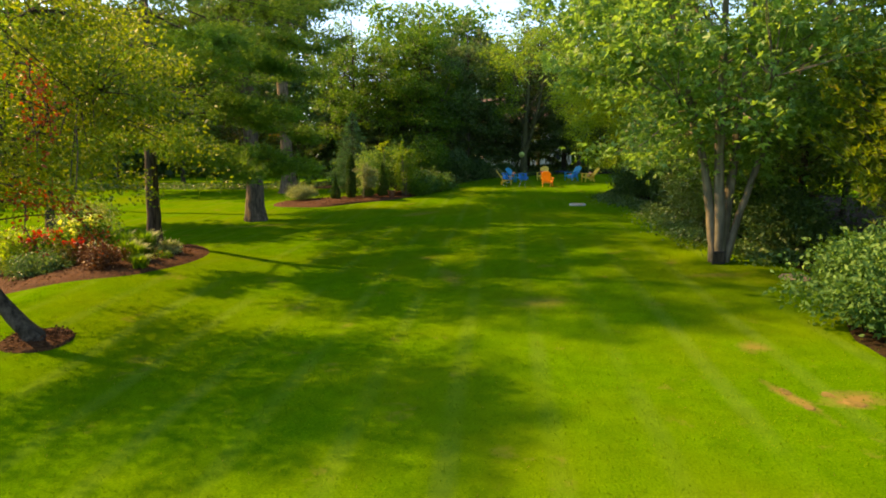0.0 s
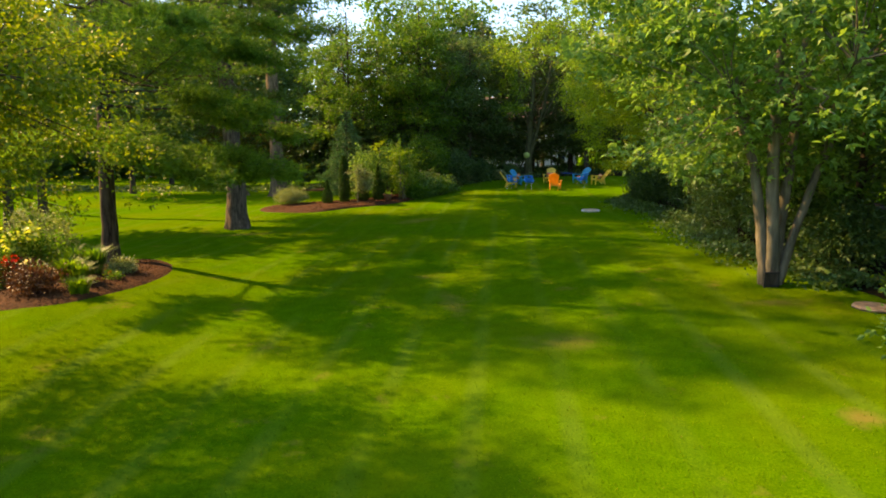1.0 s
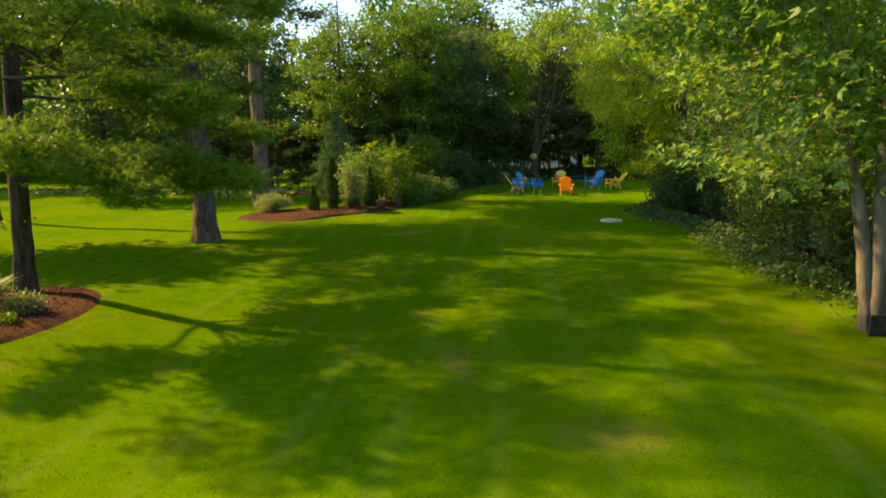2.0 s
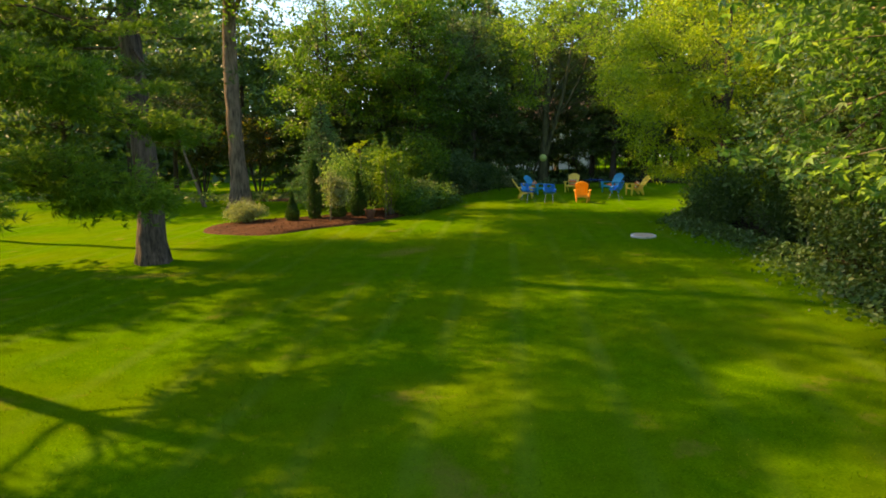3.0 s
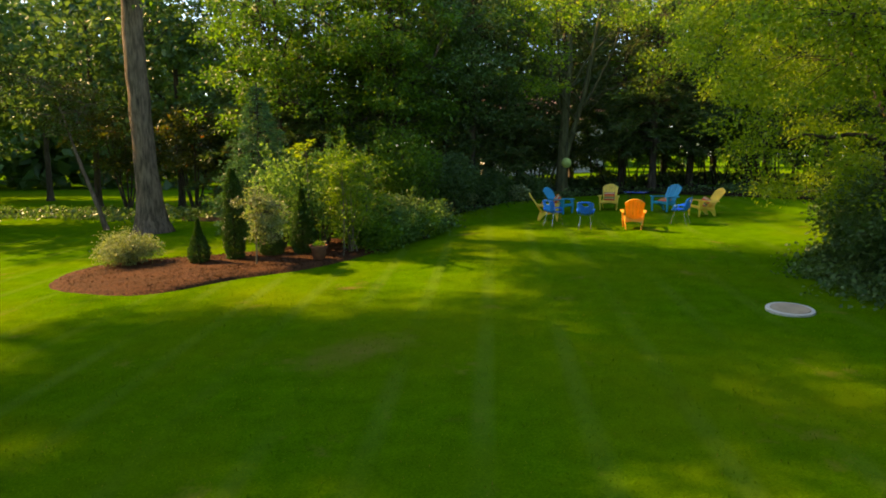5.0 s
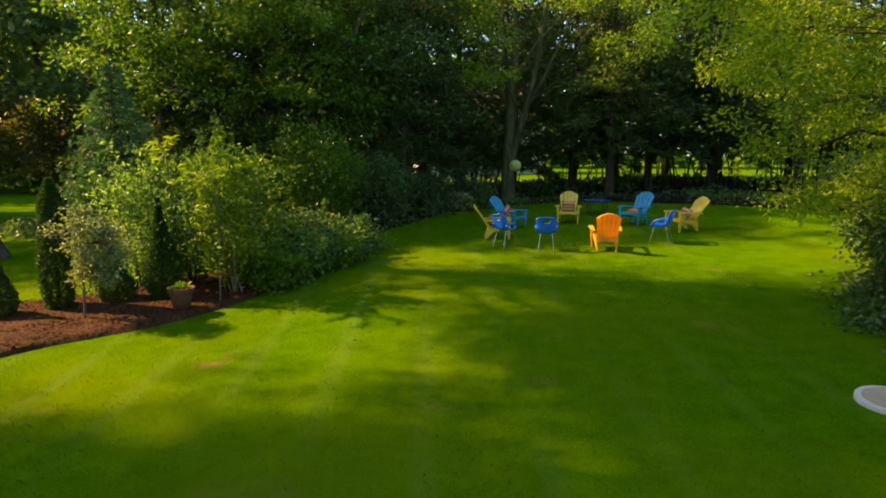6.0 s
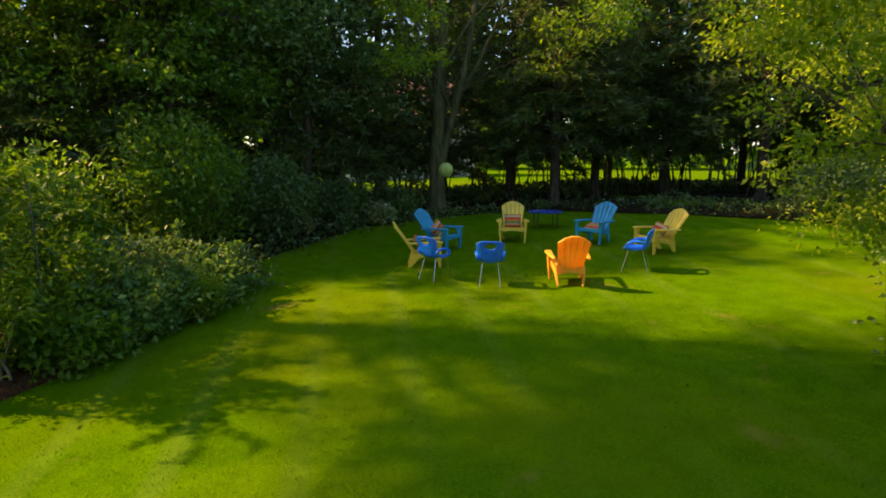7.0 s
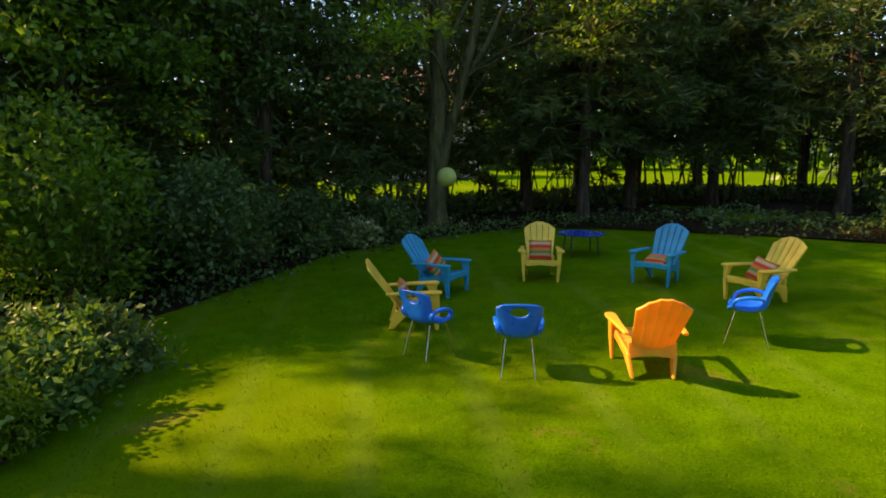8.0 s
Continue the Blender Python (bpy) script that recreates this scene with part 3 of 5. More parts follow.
MAPLE_STEMS = [([(-0.15, 0.0, 0), (-0.32, 0.05, 1.5), (-0.62, 0.1, 3.2), (-1.5, 0.3, 6.5), (-2.2, 0.5, 10)], (0.15, 0.14, 0.125, 0.09, 0.03)),
               ([(-0.02, -0.09, 0), (-0.1, -0.12, 1.5), (-0.25, -0.15, 3.2), (-0.5, -0.5, 7), (-0.6, -0.6, 11.5)], (0.18, 0.16, 0.15, 0.10, 0.03)),
               ([(0.10, 0.08, 0), (0.2, 0.13, 1.5), (0.38, 0.2, 3.2), (0.9, 0.8, 7), (1.3, 1.4, 11)], (0.16, 0.15, 0.14, 0.09, 0.03)),
               ([(0.19, -0.03, 0), (0.5, -0.08, 1.5), (0.98, -0.1, 3.2), (2.2, -0.3, 6.5), (3.2, -0.4, 9.5)], (0.12, 0.11, 0.10, 0.07, 0.03))]
def low_boughs(ob, rng, c):
    """Long drooping boughs with star-shaped leaves that hang over the lawn's edge."""
    tips = []
    for z0, tip in ((4.6, (-1.8, 5.6, 4.0)), (5.2, (-2.2, 6.2, 6.0)), (4.0, (-3.6, -2.6, 3.6)), (4.6, (-1.4, -4.4, 4.2)), (4.4, (2.6, -3.8, 4.0)), (5.4, (-0.6, 6.6, 3.4)), (5.0, (0.8, 5.8, 5.0))):
        line = bend((0.0, 0.2, z0), tip, 0.5, 10, rng, 0.06)
        limb = Tubes()
        limb.add(line, np.linspace(0.05, 0.01, 10), 6)
        part("limb", limb.mesh("limb"), BARK_MAPLE, ob)
        for q in line[3:]:
            tips += [q + rng.normal(size=3) * np.array((0.5, 0.5, 0.3)) - np.array((0, 0, 0.15)) for k in range(4)]
    tips = np.array(tips)
    off = rng.normal(size=(len(tips) * 11, 3)) * np.array((1, 1, 0.55)) * 0.24
    tagged(part("bough_leaves", leaf_mesh("bough_leaves", rng, np.repeat(tips, 11, 0) + off, 0.17, 0.55, 0.6, unit(off) - np.array((0, 0, 0.35)), 3), LEAF_MAPLE, ob), kind="stuff")


leafy_tree("maple_tree", 9.0, 19.5, "silver maple with four pale stems from one base", seed=14, trunk=None, radii=None, stems=MAPLE_STEMS,
           crown=(0, 0.3, 7.6), spread=(5.6, 5.6, 5.2), clumps=680, per_clump=38, clump_r=0.38, leaf=0.195, leaf_mat=LEAF_MAPLE, bark=BARK_MAPLE, limbs=18, bough_r=0.65, lobes=3, floor=2.6, droop=0.35, hollow=0.4, up=0.5, flare=0.08, extra=low_boughs)

conifer("juniper_tree", 12.2, 14.0, "yellowish juniper with feathery foliage", seed=17, height=9.5, radius=2.9, base=1.2, bark=BARK_DARK, needles=NEEDLE_GOLD,
        trunk_r=0.2, whorl=0.3, per=8, spray=0.20, count=6, width=0.042, sag=-0.55, dense=10, plates=2.2, tip_up=0.5, top=0.6)

shrub("lush_shrub", 9.9, 12.3, "lush broad-leaved green shrub at the lawn's edge", seed=19, spread=(2.2, 2.6, 2.1), clumps=650, per_clump=52, clump_r=0.16, leaf=0.125, leaf_mat=LEAF_SAGE, bark=BARK_DARK, shoots=(26, 0.5))

leafy_tree("ornamental_tree", 12.3, 38.8, "wide light-green ornamental tree with boughs down to the lawn", seed=23,
           trunk=[(0, 0, 0), (0.1, 0, 2), (0, 0, 5), (0, 0, 9)], radii=(0.28, 0.24, 0.18, 0.05),
           crown=(0, 0, 5.6), spread=(5.3, 5.3, 5.6), clumps=2050, per_clump=60, clump_r=0.27, leaf=0.112, leaf_mat=LEAF_LIGHT, bark=BARK_DARK, limbs=20, bough_r=0.42, hollow=0.7, lumps=0.3, floor=1.6, droop=0.3, trim=lambda c: c[:, 2] > 1.8 + 1.3 * np.maximum(0, -c[:, 0] - 2.3))

# dark wood along the east edge
for k, (x, y, hgt, r) in enumerate(((13.2, 22.5, 9, 3.3), (14.0, 26.5, 10, 3.6), (13.2, 30.0, 8.5, 3.3), (14.3, 33.8, 9.5, 3.6), (17.5, 20, 13, 4.5), (18.5, 28, 14, 4.8), (19, 36, 13, 5), (15.5, 17, 10, 3.5), (16, 10, 12, 4.2), (13.5, 7, 9, 3.4))):
    leafy_tree("understory_tree", x, y, "dark green understory tree at the wood's edge", seed=40 + k,
               trunk=[(0, 0, 0), (0.1, 0, hgt * 0.4), (0, 0, hgt * 0.85)], radii=(0.14, 0.11, 0.03), crown=(0, 0, hgt * 0.5), spread=(r, r, hgt * 0.5),
               clumps=330 if k < 4 else 170, per_clump=54 if k < 4 else 36, clump_r=0.32, leaf=0.17 if k < 4 else 0.22, leaf_mat=LEAF_MID if k % 3 == 1 else LEAF_DARK, bark=BARK_DARK, limbs=8, floor=0.3, hollow=0.45, category="tree", group="understory trees")

for k, (x, y, hgt, r, low, mt) in enumerate(((-7.6, 56.0, 16, 3.9, 4.8, LEAF_MID), (-1.6, 54.6, 15.6, 3.4, 2.4, LEAF_MID), (2.6, 57.4, 14.0, 3.6, 1.6, LEAF_DARK))):
    leafy_tree("wood_edge_tree", x, y, "mid-green leafy tree in the wood behind the bed", seed=300 + k,
               trunk=[(0, 0, 0), (0.15, 0, hgt * 0.4), (0, 0, hgt * 0.9)], radii=(0.19, 0.15, 0.04), crown=(0, 0, hgt * 0.58), spread=(r, r, hgt * 0.42),
               clumps=460, per_clump=60, clump_r=0.32, leaf=0.19, leaf_mat=mt, bark=BARK_DARK, limbs=14, floor=low, hollow=0.4, group="wood edge trees", lobes=1, droop=0.3, open_to=-0.2)

# back row
for k, (x, y, hgt, r, b) in enumerate(((-5.5, 57, 12, 3.6, 0.8), (-1.8, 56.0, 13.5, 3.3, 0.7), (1.2, 58.5, 13, 3.8, 1.2), (4.0, 61, 14, 3.6, 2.0), (12.6, 62.5, 13, 3.8, 2.5), (16.4, 61, 14, 4.2, 2.8),
                                       (19.8, 60.5, 13, 4.0, 2.6), (25.5, 62, 16, 4.2, 2.8), (-9, 60.5, 14, 4, 1.0), (30, 58, 15, 4.4, 1.6), (22.0, 56.5, 16, 4.2, 4.2), (13.2, 58.6, 12.5, 3.0, 2.9), (9.6, 66.5, 15, 4.0, 1.9), (6.2, 63.6, 13, 3.2, 2.4))):
    conifer("spruce_tree", x, y, "dark green spruce in the row behind the lawn", seed=60 + k, height=hgt, radius=r, base=b, bark=BARK_DARK, needles=NEEDLE_DARK, trunk_r=0.22, whorl=0.5, per=8,
            spray=0.40, count=4, width=0.09, sag=0.22, dense=4.1, group="spruce row", top=0.75)

# Those at (-20.5, 32.6) and (-19.5, 10.5) are added to shade the lawn.
for k, (x, y, hgt, r, mt) in enumerate(((-3.5, 63, 18, 5, LEAF_MID), (2.5, 66, 18, 5, LEAF_MID), (-16, 64, 17, 5.5, LEAF_DARK), (21.5, 69, 20, 5.5, LEAF_MID), (17, 67, 20, 5.5, LEAF_MID),
                                        (-23, 67, 17, 5.0, LEAF_DARK), (-30, 73, 18, 5.4, LEAF_DARK), (-26, 56, 16, 4.8, LEAF_DARK), (-38, 74, 14, 5, LEAF_DARK), (-46, 64, 14, 5, LEAF_MID), (-46, 48, 14, 5.5, LEAF_MID), (-44, 34, 14, 5.5, LEAF_MID), (26, 70, 20, 5.5, LEAF_MID), (-20.5, 32.6, 12.0, 3.0, LEAF_MID), (-19.5, 10.5, 9, 3.6, LEAF_MID), (-38, 18, 13, 5, LEAF_MID), (11.5, 72, 19, 5, LEAF_DARK))):
    leafy_tree("background_tree", x, y, "leafy tree around the lawn, two of them added for shade", seed=90 + k,
               trunk=[(0, 0, 0), (0.1, 0, hgt * 0.4), (0, 0, hgt * 0.9)], radii=(0.22, 0.17, 0.04), crown=(0, 0, hgt * 0.6), spread=(r, r, hgt * 0.42),
               clumps=340, per_clump=22, clump_r=0.52, bough_r=1.1, leaf=0.46, leaf_mat=mt, bark=BARK_DARK, limbs=9, floor=4.4, hollow=0.4, group="background trees")

# Added tree with its crown out of view, there to shade the lawn's left.
leafy_tree("added_shade_tree", -25.0, 42.2, "tall broadleaf tree added mostly out of view to shade the lawn", seed=117, trunk=[(0, 0, 0), (0.2, 0, 9), (0, 0.2, 16), (0, 0, 23.5)], radii=(0.24, 0.2, 0.17, 0.04),
           crown=(0, 0, 19.8), spread=(5.0, 4.6, 4.8), clumps=520, per_clump=34, clump_r=0.5, bough_r=0.9, leaf=0.34, leaf_mat=LEAF_MID, bark=BARK_DARK, limbs=14, floor=13.5, hollow=0.3)

leafy_tree("leaning_tree", 8.1, 59.4, "forked tree with several leaning mossy stems", seed=120, trunk=None, radii=None,
           stems=[([(0, 0, 0), (0.05, 0, 2.5), (0.1, 0, 5), (0.3, 0, 8), (0.2, 0, 11)], (0.36, 0.29, 0.25, 0.16, 0.05)), ([(0.16, 0.05, 2.2), (0.75, 0.1, 4.2), (1.35, 0.2, 6.4), (1.75, 0.2, 9), (2.3, 0.3, 12)], (0.19, 0.17, 0.15, 0.11, 0.04)),
                  ([(1.0, 0.15, 5.0), (1.8, 0.3, 6.2), (2.9, 0.4, 8.4), (3.6, 0.4, 11)], (0.1, 0.09, 0.07, 0.03)), ([(0.1, 0, 4.4), (-0.6, 0.2, 6.4), (-1.0, 0.3, 9.5)], (0.11, 0.09, 0.03)),
                  ([(-0.2, 0.1, 0.0), (-0.7, 0.2, 0.9), (-0.1, 0.3, 2.2), (0.9, 0.4, 3.6)], (0.1, 0.08, 0.06, 0.03))],
           crown=(1.2, -4.0, 9.4), spread=(6.5, 7.0, 4.2), clumps=620, per_clump=46, clump_r=0.32, leaf=0.18, leaf_mat=LEAF_FRESH, bark=BARK_MOSS, limbs=16, open_to=-0.1, floor=5.2,
           trim=lambda c: ((c[:, 0] > -3.0) | (c[:, 2] > 9.0)) & ((c[:, 0] < -0.9) | (c[:, 0] > 3.2) | (c[:, 2] > 9.2)))


leafy_tree("sapling", -15.3, 53.0, "thin leaning young tree beside a big trunk", seed=130, trunk=[(0, 0, 0), (-0.35, 0, 1.2), (-1.2, 0.2, 3.4), (-2.0, 0.4, 6.0)], radii=(0.13, 0.11, 0.08, 0.03),
           crown=(-1.9, 0.4, 6.2), spread=(2.2, 2.0, 2.0), clumps=80, per_clump=30, clump_r=0.3, leaf=0.15, leaf_mat=LEAF_OLIVE, bark=BARK_GREY, limbs=6, floor=3.8, flare=0.2)
for k, (x, y, hgt) in enumerate(((-14.0, 61.0, 6.5), (-19.5, 64.0, 7.0), (-9.8, 63.0, 6.0))):
    fan = [([(0.1 * math.cos(a), 0.1 * math.sin(a), 0), (0.5 * math.cos(a), 0.5 * math.sin(a), 1.6), (1.2 * math.cos(a), 1.2 * math.sin(a), hgt * 0.75)], (0.08, 0.06, 0.03)) for a in (0.3, 1.5, 2.7, 3.9, 5.2)]
    leafy_tree("multi_stem_tree", x, y, "small many-stemmed tree with dark bronze leaves", seed=140 + k, trunk=None, radii=None, stems=fan, crown=(0, 0, hgt * 0.68), spread=(2.6, 2.4, hgt * 0.34), clumps=200, per_clump=30,
               clump_r=0.34, leaf=0.24, leaf_mat=LEAF_BRONZE if k < 2 else LEAF_MID, bark=BARK_DARK, limbs=8, floor=2.2, flare=0.1, group="many-stemmed trees")


# ---- beds and ground cover ----
def smooth_loop(points, steps=6):
    """A rounded closed line through the points."""
    p = np.asarray(points, float)
    out = []
    for i in range(len(p)):
        a, b, c, d = p[i - 1], p[i], p[(i + 1) % len(p)], p[(i + 2) % len(p)]
        for t in np.linspace(0, 1, steps, endpoint=False):
            out.append(0.5 * ((2 * b) + (c - a) * t + (2 * a - 5 * b + 4 * c - d) * t * t + (3 * b - a - 3 * c + d) * t ** 3))
    return np.array(out)


def mound(name, outline, middle, rise, mat, label, category, chips=0, chip_mat=None, kind="structure", seed=1, lip=0.0):
    """A heaped bed with a rounded outline on the ground."""
    rng = np.random.default_rng(seed)
    loop = smooth_loop(outline)
    mid = np.asarray(middle, float)
    verts, n = [], len(loop)
    levels = ((1.0, -0.05 - lip), (0.99, 0.03), (0.965, 0.45), (0.9, 0.75), (0.75, 0.9), (0.55, 1.0), (0.35, 1.0), (0.15, 1.0))
    for f, z in levels:
        for k, q in enumerate(loop):
            wob = 1 + 0.012 * noise.noise((k * 0.7, f * 9, seed))
            x, y = mid + (q - mid) * f * wob
            verts.append((x, y, ground_height(x, y) + rise * z + (0.04 * noise.noise((x * 2.2, y * 2.2, seed)) if z > 0.1 else 0)))
    verts.append((mid[0], mid[1], ground_height(*mid) + rise))
    faces = []
    for r in range(len(levels) - 1):
        for k in range(n):
            a, b = r * n + k, r * n + (k + 1) % n
            faces += [(a, b, b + n), (a, b + n, a + n)]
    last = (len(levels) - 1) * n
    faces += [(last + k, last + (k + 1) % n, len(verts) - 1) for k in range(n)]
    ob = tagged(part(name, mesh_from(name, np.array(verts) * PLAN, faces, True), mat), label, category, kind=kind)
    if chips:
        f = np.sqrt(rng.uniform(0.02, 0.97, chips))
        q = loop[rng.integers(0, n, chips)]
        xy = mid + (q - mid) * f[:, None] * 0.97 + rng.normal(size=(chips, 2)) * 0.12 * (1 - f[:, None] ** 4)
        pts = np.array([(x, y, ground_height(x, y) + rise * float(np.interp(g, (0.55, 0.75, 0.9, 0.965, 1.0), (1.0, 0.9, 0.75, 0.45, 0.0))) + 0.02) for (x, y), g in zip(xy, f)])
        tagged(part("bark_chips", leaf_mesh("bark_chips", rng, pts * PLAN, 0.05, 0.45, 0.7, vary=0.5), chip_mat or mat, ob), kind="stuff")
    return ob


mound("mulch_bed", [(-11.2, 41.7), (-10.5, 40.4), (-8.6, 39.5), (-7.0, 39.45), (-5.3, 40.7), (-3.5, 41.6), (-2.4, 42.7), (-1.5, 44.0), (-0.5, 45.7), (0.4, 47.8), (0.5, 49.4), (-0.5, 49.2), (-2.8, 47.2), (-5.2, 45.0), (-8.0, 44.1), (-10.2, 43.8), (-11.2, 42.9)],
      (-4.6, 43.2), 0.16, MULCH, "kidney-shaped bed of red-brown bark mulch in the lawn", "flower bed", 5000, kind="thing")
mound("mulch_bed", [(-8.0, 20.5), (-8.15, 18.8), (-8.9, 17.2), (-10.4, 16.7), (-13, 16.8), (-16, 18), (-17, 21), (-15, 24.5), (-12, 25.2), (-9.5, 24.0), (-8.3, 22.2)],
      (-12.0, 20.8), 0.14, MULCH, "rounded bed of red-brown bark mulch round a pine", "flower bed", 5000, kind="thing", seed=2)
mound("mulch_bed", [(-7.7, 12.5), (-7.9, 13.0), (-8.4, 13.1), (-9.0, 12.8), (-9.0, 12.15), (-8.5, 11.85), (-7.9, 12.0)], (-8.4, 12.5), 0.07, MULCH, "small ring of bark mulch at the foot of a leaning tree", "flower bed", 500, kind="thing", seed=3)
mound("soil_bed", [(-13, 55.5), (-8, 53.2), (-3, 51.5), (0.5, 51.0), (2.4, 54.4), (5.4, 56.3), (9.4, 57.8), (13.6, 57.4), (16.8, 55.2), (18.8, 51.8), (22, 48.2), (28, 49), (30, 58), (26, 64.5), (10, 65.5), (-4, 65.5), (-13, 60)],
      (8, 60.5), 0.05, LITTER, "dark leaf litter under the trees behind the lawn, their shade partly in its colour", "soil", 5000, kind="structure", seed=4)
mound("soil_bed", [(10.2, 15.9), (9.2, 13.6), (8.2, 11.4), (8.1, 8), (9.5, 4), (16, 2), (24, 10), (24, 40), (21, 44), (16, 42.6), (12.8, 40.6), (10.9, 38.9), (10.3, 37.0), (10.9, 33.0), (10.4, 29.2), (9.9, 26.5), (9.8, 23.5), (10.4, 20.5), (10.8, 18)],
      (16, 24), 0.05, LITTER, "dark leaf litter under the trees beside the lawn, their shade partly in its colour", "soil", 5000, kind="structure", seed=5)


def ground_cover(name, way, width, count, leaf, mat, label, height, seed):
    """Low leaves strewn along a line on the ground."""
    rng = np.random.default_rng(seed)
    way = np.asarray(way, float)
    s = rng.uniform(0, len(way) - 1, count)
    i = s.astype(int)
    p = way[i] + (way[i + 1] - way[i]) * (s - i)[:, None]
    d = unit(way[i + 1] - way[i])
    off = rng.normal(size=count) * width * 0.5
    xy = p + np.stack([d[:, 1], -d[:, 0]], 1) * off[:, None]
    lump = np.array([0.6 + noise.noise((x * 0.9, y * 0.9, seed)) for x, y in xy])
    z = np.array([ground_height(x, y) for x, y in xy]) + 0.06 + rng.uniform(0, 1, count) * height * np.clip(lump, 0.1, 1.5) * np.exp(-(off / width) ** 2)
    tagged(part(name, leaf_mesh(name, rng, np.column_stack([xy, z]) * PLAN, leaf * PLAN, 0.75, 0.55), mat), label, "ground cover", kind="stuff")


ground_cover("ivy", [(10.9, 18.5), (10.5, 21), (10.2, 24), (10.4, 27), (10.9, 30), (11.4, 33), (10.9, 35.5), (10.5, 37.5), (11.3, 39.2), (13.0, 40.9)], 1.1, 13000, 0.13, LEAF_DARK, "low dark green ivy along the edge of the lawn", 0.45, 7)
ground_cover("ivy", [(1.0, 51.5), (2.8, 55.0), (6, 57.0), (9.5, 58.2), (13.6, 57.6), (17.0, 55.5)], 1.2, 2200, 0.12, LEAF_DARK, "low dark ground cover under the back trees", 0.6, 8)
ground_cover("ground_cover", [(-40, 62), (-30, 60), (-22, 61), (-16, 59.5), (-10, 57)], 2.2, 9000, 0.22, LEAF_DARK, "dark green ground cover before the far lawn", 0.5, 9)

ground_cover("ivy", [(16.0, 56.0), (18.5, 54.5), (20.5, 52.5), (23.5, 50.0)], 2.2, 1800, 0.13, LEAF_DARK, "low dark ground cover at the corner of the lawn", 0.5, 12)

# bushes under the wood's edge
for k, (x, y, r, hgt, mt) in enumerate(((12.0, 21.0, 1.2, 2.0, LEAF_DARK), (11.6, 23.6, 1.3, 2.6, LEAF_DARK), (11.7, 26.2, 1.4, 3.0, LEAF_DARK), (12.0, 28.9, 1.4, 3.2, LEAF_DARK), (12.6, 31.6, 1.4, 3.0, LEAF_DARK),
                                       (12.6, 33.6, 1.2, 2.4, LEAF_DARK), (11.5, 16.6, 0.8, 1.0, LEAF_LIGHT), (20.5, 50.5, 1.8, 2.2, LEAF_DARK), (11.9, 37.6, 1.3, 2.3, LEAF_DARK), (12.5, 39.4, 1.4, 2.4, LEAF_DARK), (13.6, 41.0, 1.4, 2.2, LEAF_DARK))):
    shrub("edge_bush", x, y, "dense dark green bush under the trees", seed=210 + k, spread=(r, r * 1.25, hgt), clumps=180, per_clump=42, clump_r=0.2, leaf=0.135, leaf_mat=mt, bark=BARK_DARK, group="bushes at the wood's edge")

for k, (x, y, r, hgt, mt) in enumerate(((-0.8, 51.4, 1.8, 4.4, LEAF_MID), (1.4, 53.8, 1.6, 2.9, LEAF_DARK), (3.7, 56.6, 1.2, 1.7, LEAF_DARK), (-3.4, 49.6, 1.6, 3.4, LEAF_MID), (6.0, 58.3, 1.0, 1.1, LEAF_DARK))):
    shrub("woodland_bush", x, y, "loose green bush under the back trees", seed=230 + k, spread=(r, r, hgt), clumps=200, per_clump=34, clump_r=0.2, leaf=0.15, leaf_mat=mt, bark=BARK_DARK, group="bushes under the back trees")

# ---- far bed ----
shrub("silver_bush", -9.55, 43.1, "rounded grey-green variegated bush in mulch", seed=150, spread=(1.0, 0.95, 1.05), lift=0.12, clumps=230, per_clump=40, clump_r=0.11, leaf=0.07, leaf_mat=LEAF_BLUISH, bark=BARK_DARK, width=0.6)


def clipped_cone(name, x, y, label, height, radius, seed, form, mat=LEAF_MID):
    """A dense clipped evergreen; form: its relative girth from foot to tip."""
    rng = np.random.default_rng(seed)
    ob = thing(name, x, y, label, "evergreen")
    n = int(15000 * height * radius)
    u = rng.uniform(0, 1, n)
    a = rng.uniform(0, 6.283, n)
    prof = radius * np.interp(u, np.linspace(0, 1, len(form)), form)
    lump = np.array([noise.noise((math.cos(q) * 2, math.sin(q) * 2, v * height * 2.2 + seed)) for q, v in zip(a, u)])
    r = prof * (1 + 0.16 * lump) * rng.uniform(0.45, 1.0, n) ** 0.6
    pts = np.stack([np.cos(a) * r, np.sin(a) * r, 0.05 + u * height], 1)
    aim = np.stack([np.cos(a), np.sin(a), 1.1 + 0 * a], 1)
    stem = Tubes()
    stem.add([(0, 0, -0.1), (0, 0, height * 0.5), (0, 0, height * 0.93)], (0.05, 0.04, 0.01), 6)
    part("trunk", stem.mesh("trunk"), BARK_DARK, ob)
    part("foliage", leaf_mesh("foliage", rng, pts, 0.062, 0.45, 0.05, aim), mat, ob)
    return ob


PEAR, COLUMN = (0.55, 0.85, 1.0, 0.95, 0.75, 0.48, 0.24, 0.1, 0.02), (0.75, 0.95, 1.0, 0.98, 0.92, 0.85, 0.75, 0.55, 0.12)
clipped_cone("ball_arborvitae", -7.12, 42.75, "small pear-shaped green arborvitae in mulch", 1.5, 0.35, 152, PEAR, LEAF_ARBOR)
clipped_cone("column_arborvitae", -6.1, 43.2, "tall narrow column of green arborvitae in mulch", 3.0, 0.35, 153, COLUMN, LEAF_ARBOR)
clipped_cone("column_arborvitae", -3.95, 43.6, "dark narrow arborvitae behind a rose tree", 2.4, 0.42, 154, PEAR, LEAF_ARBOR)
clipped_cone("ball_arborvitae", -5.0, 43.6, "low dark green arborvitae in mulch", 1.2, 0.42, 155, PEAR, LEAF_ARBOR)
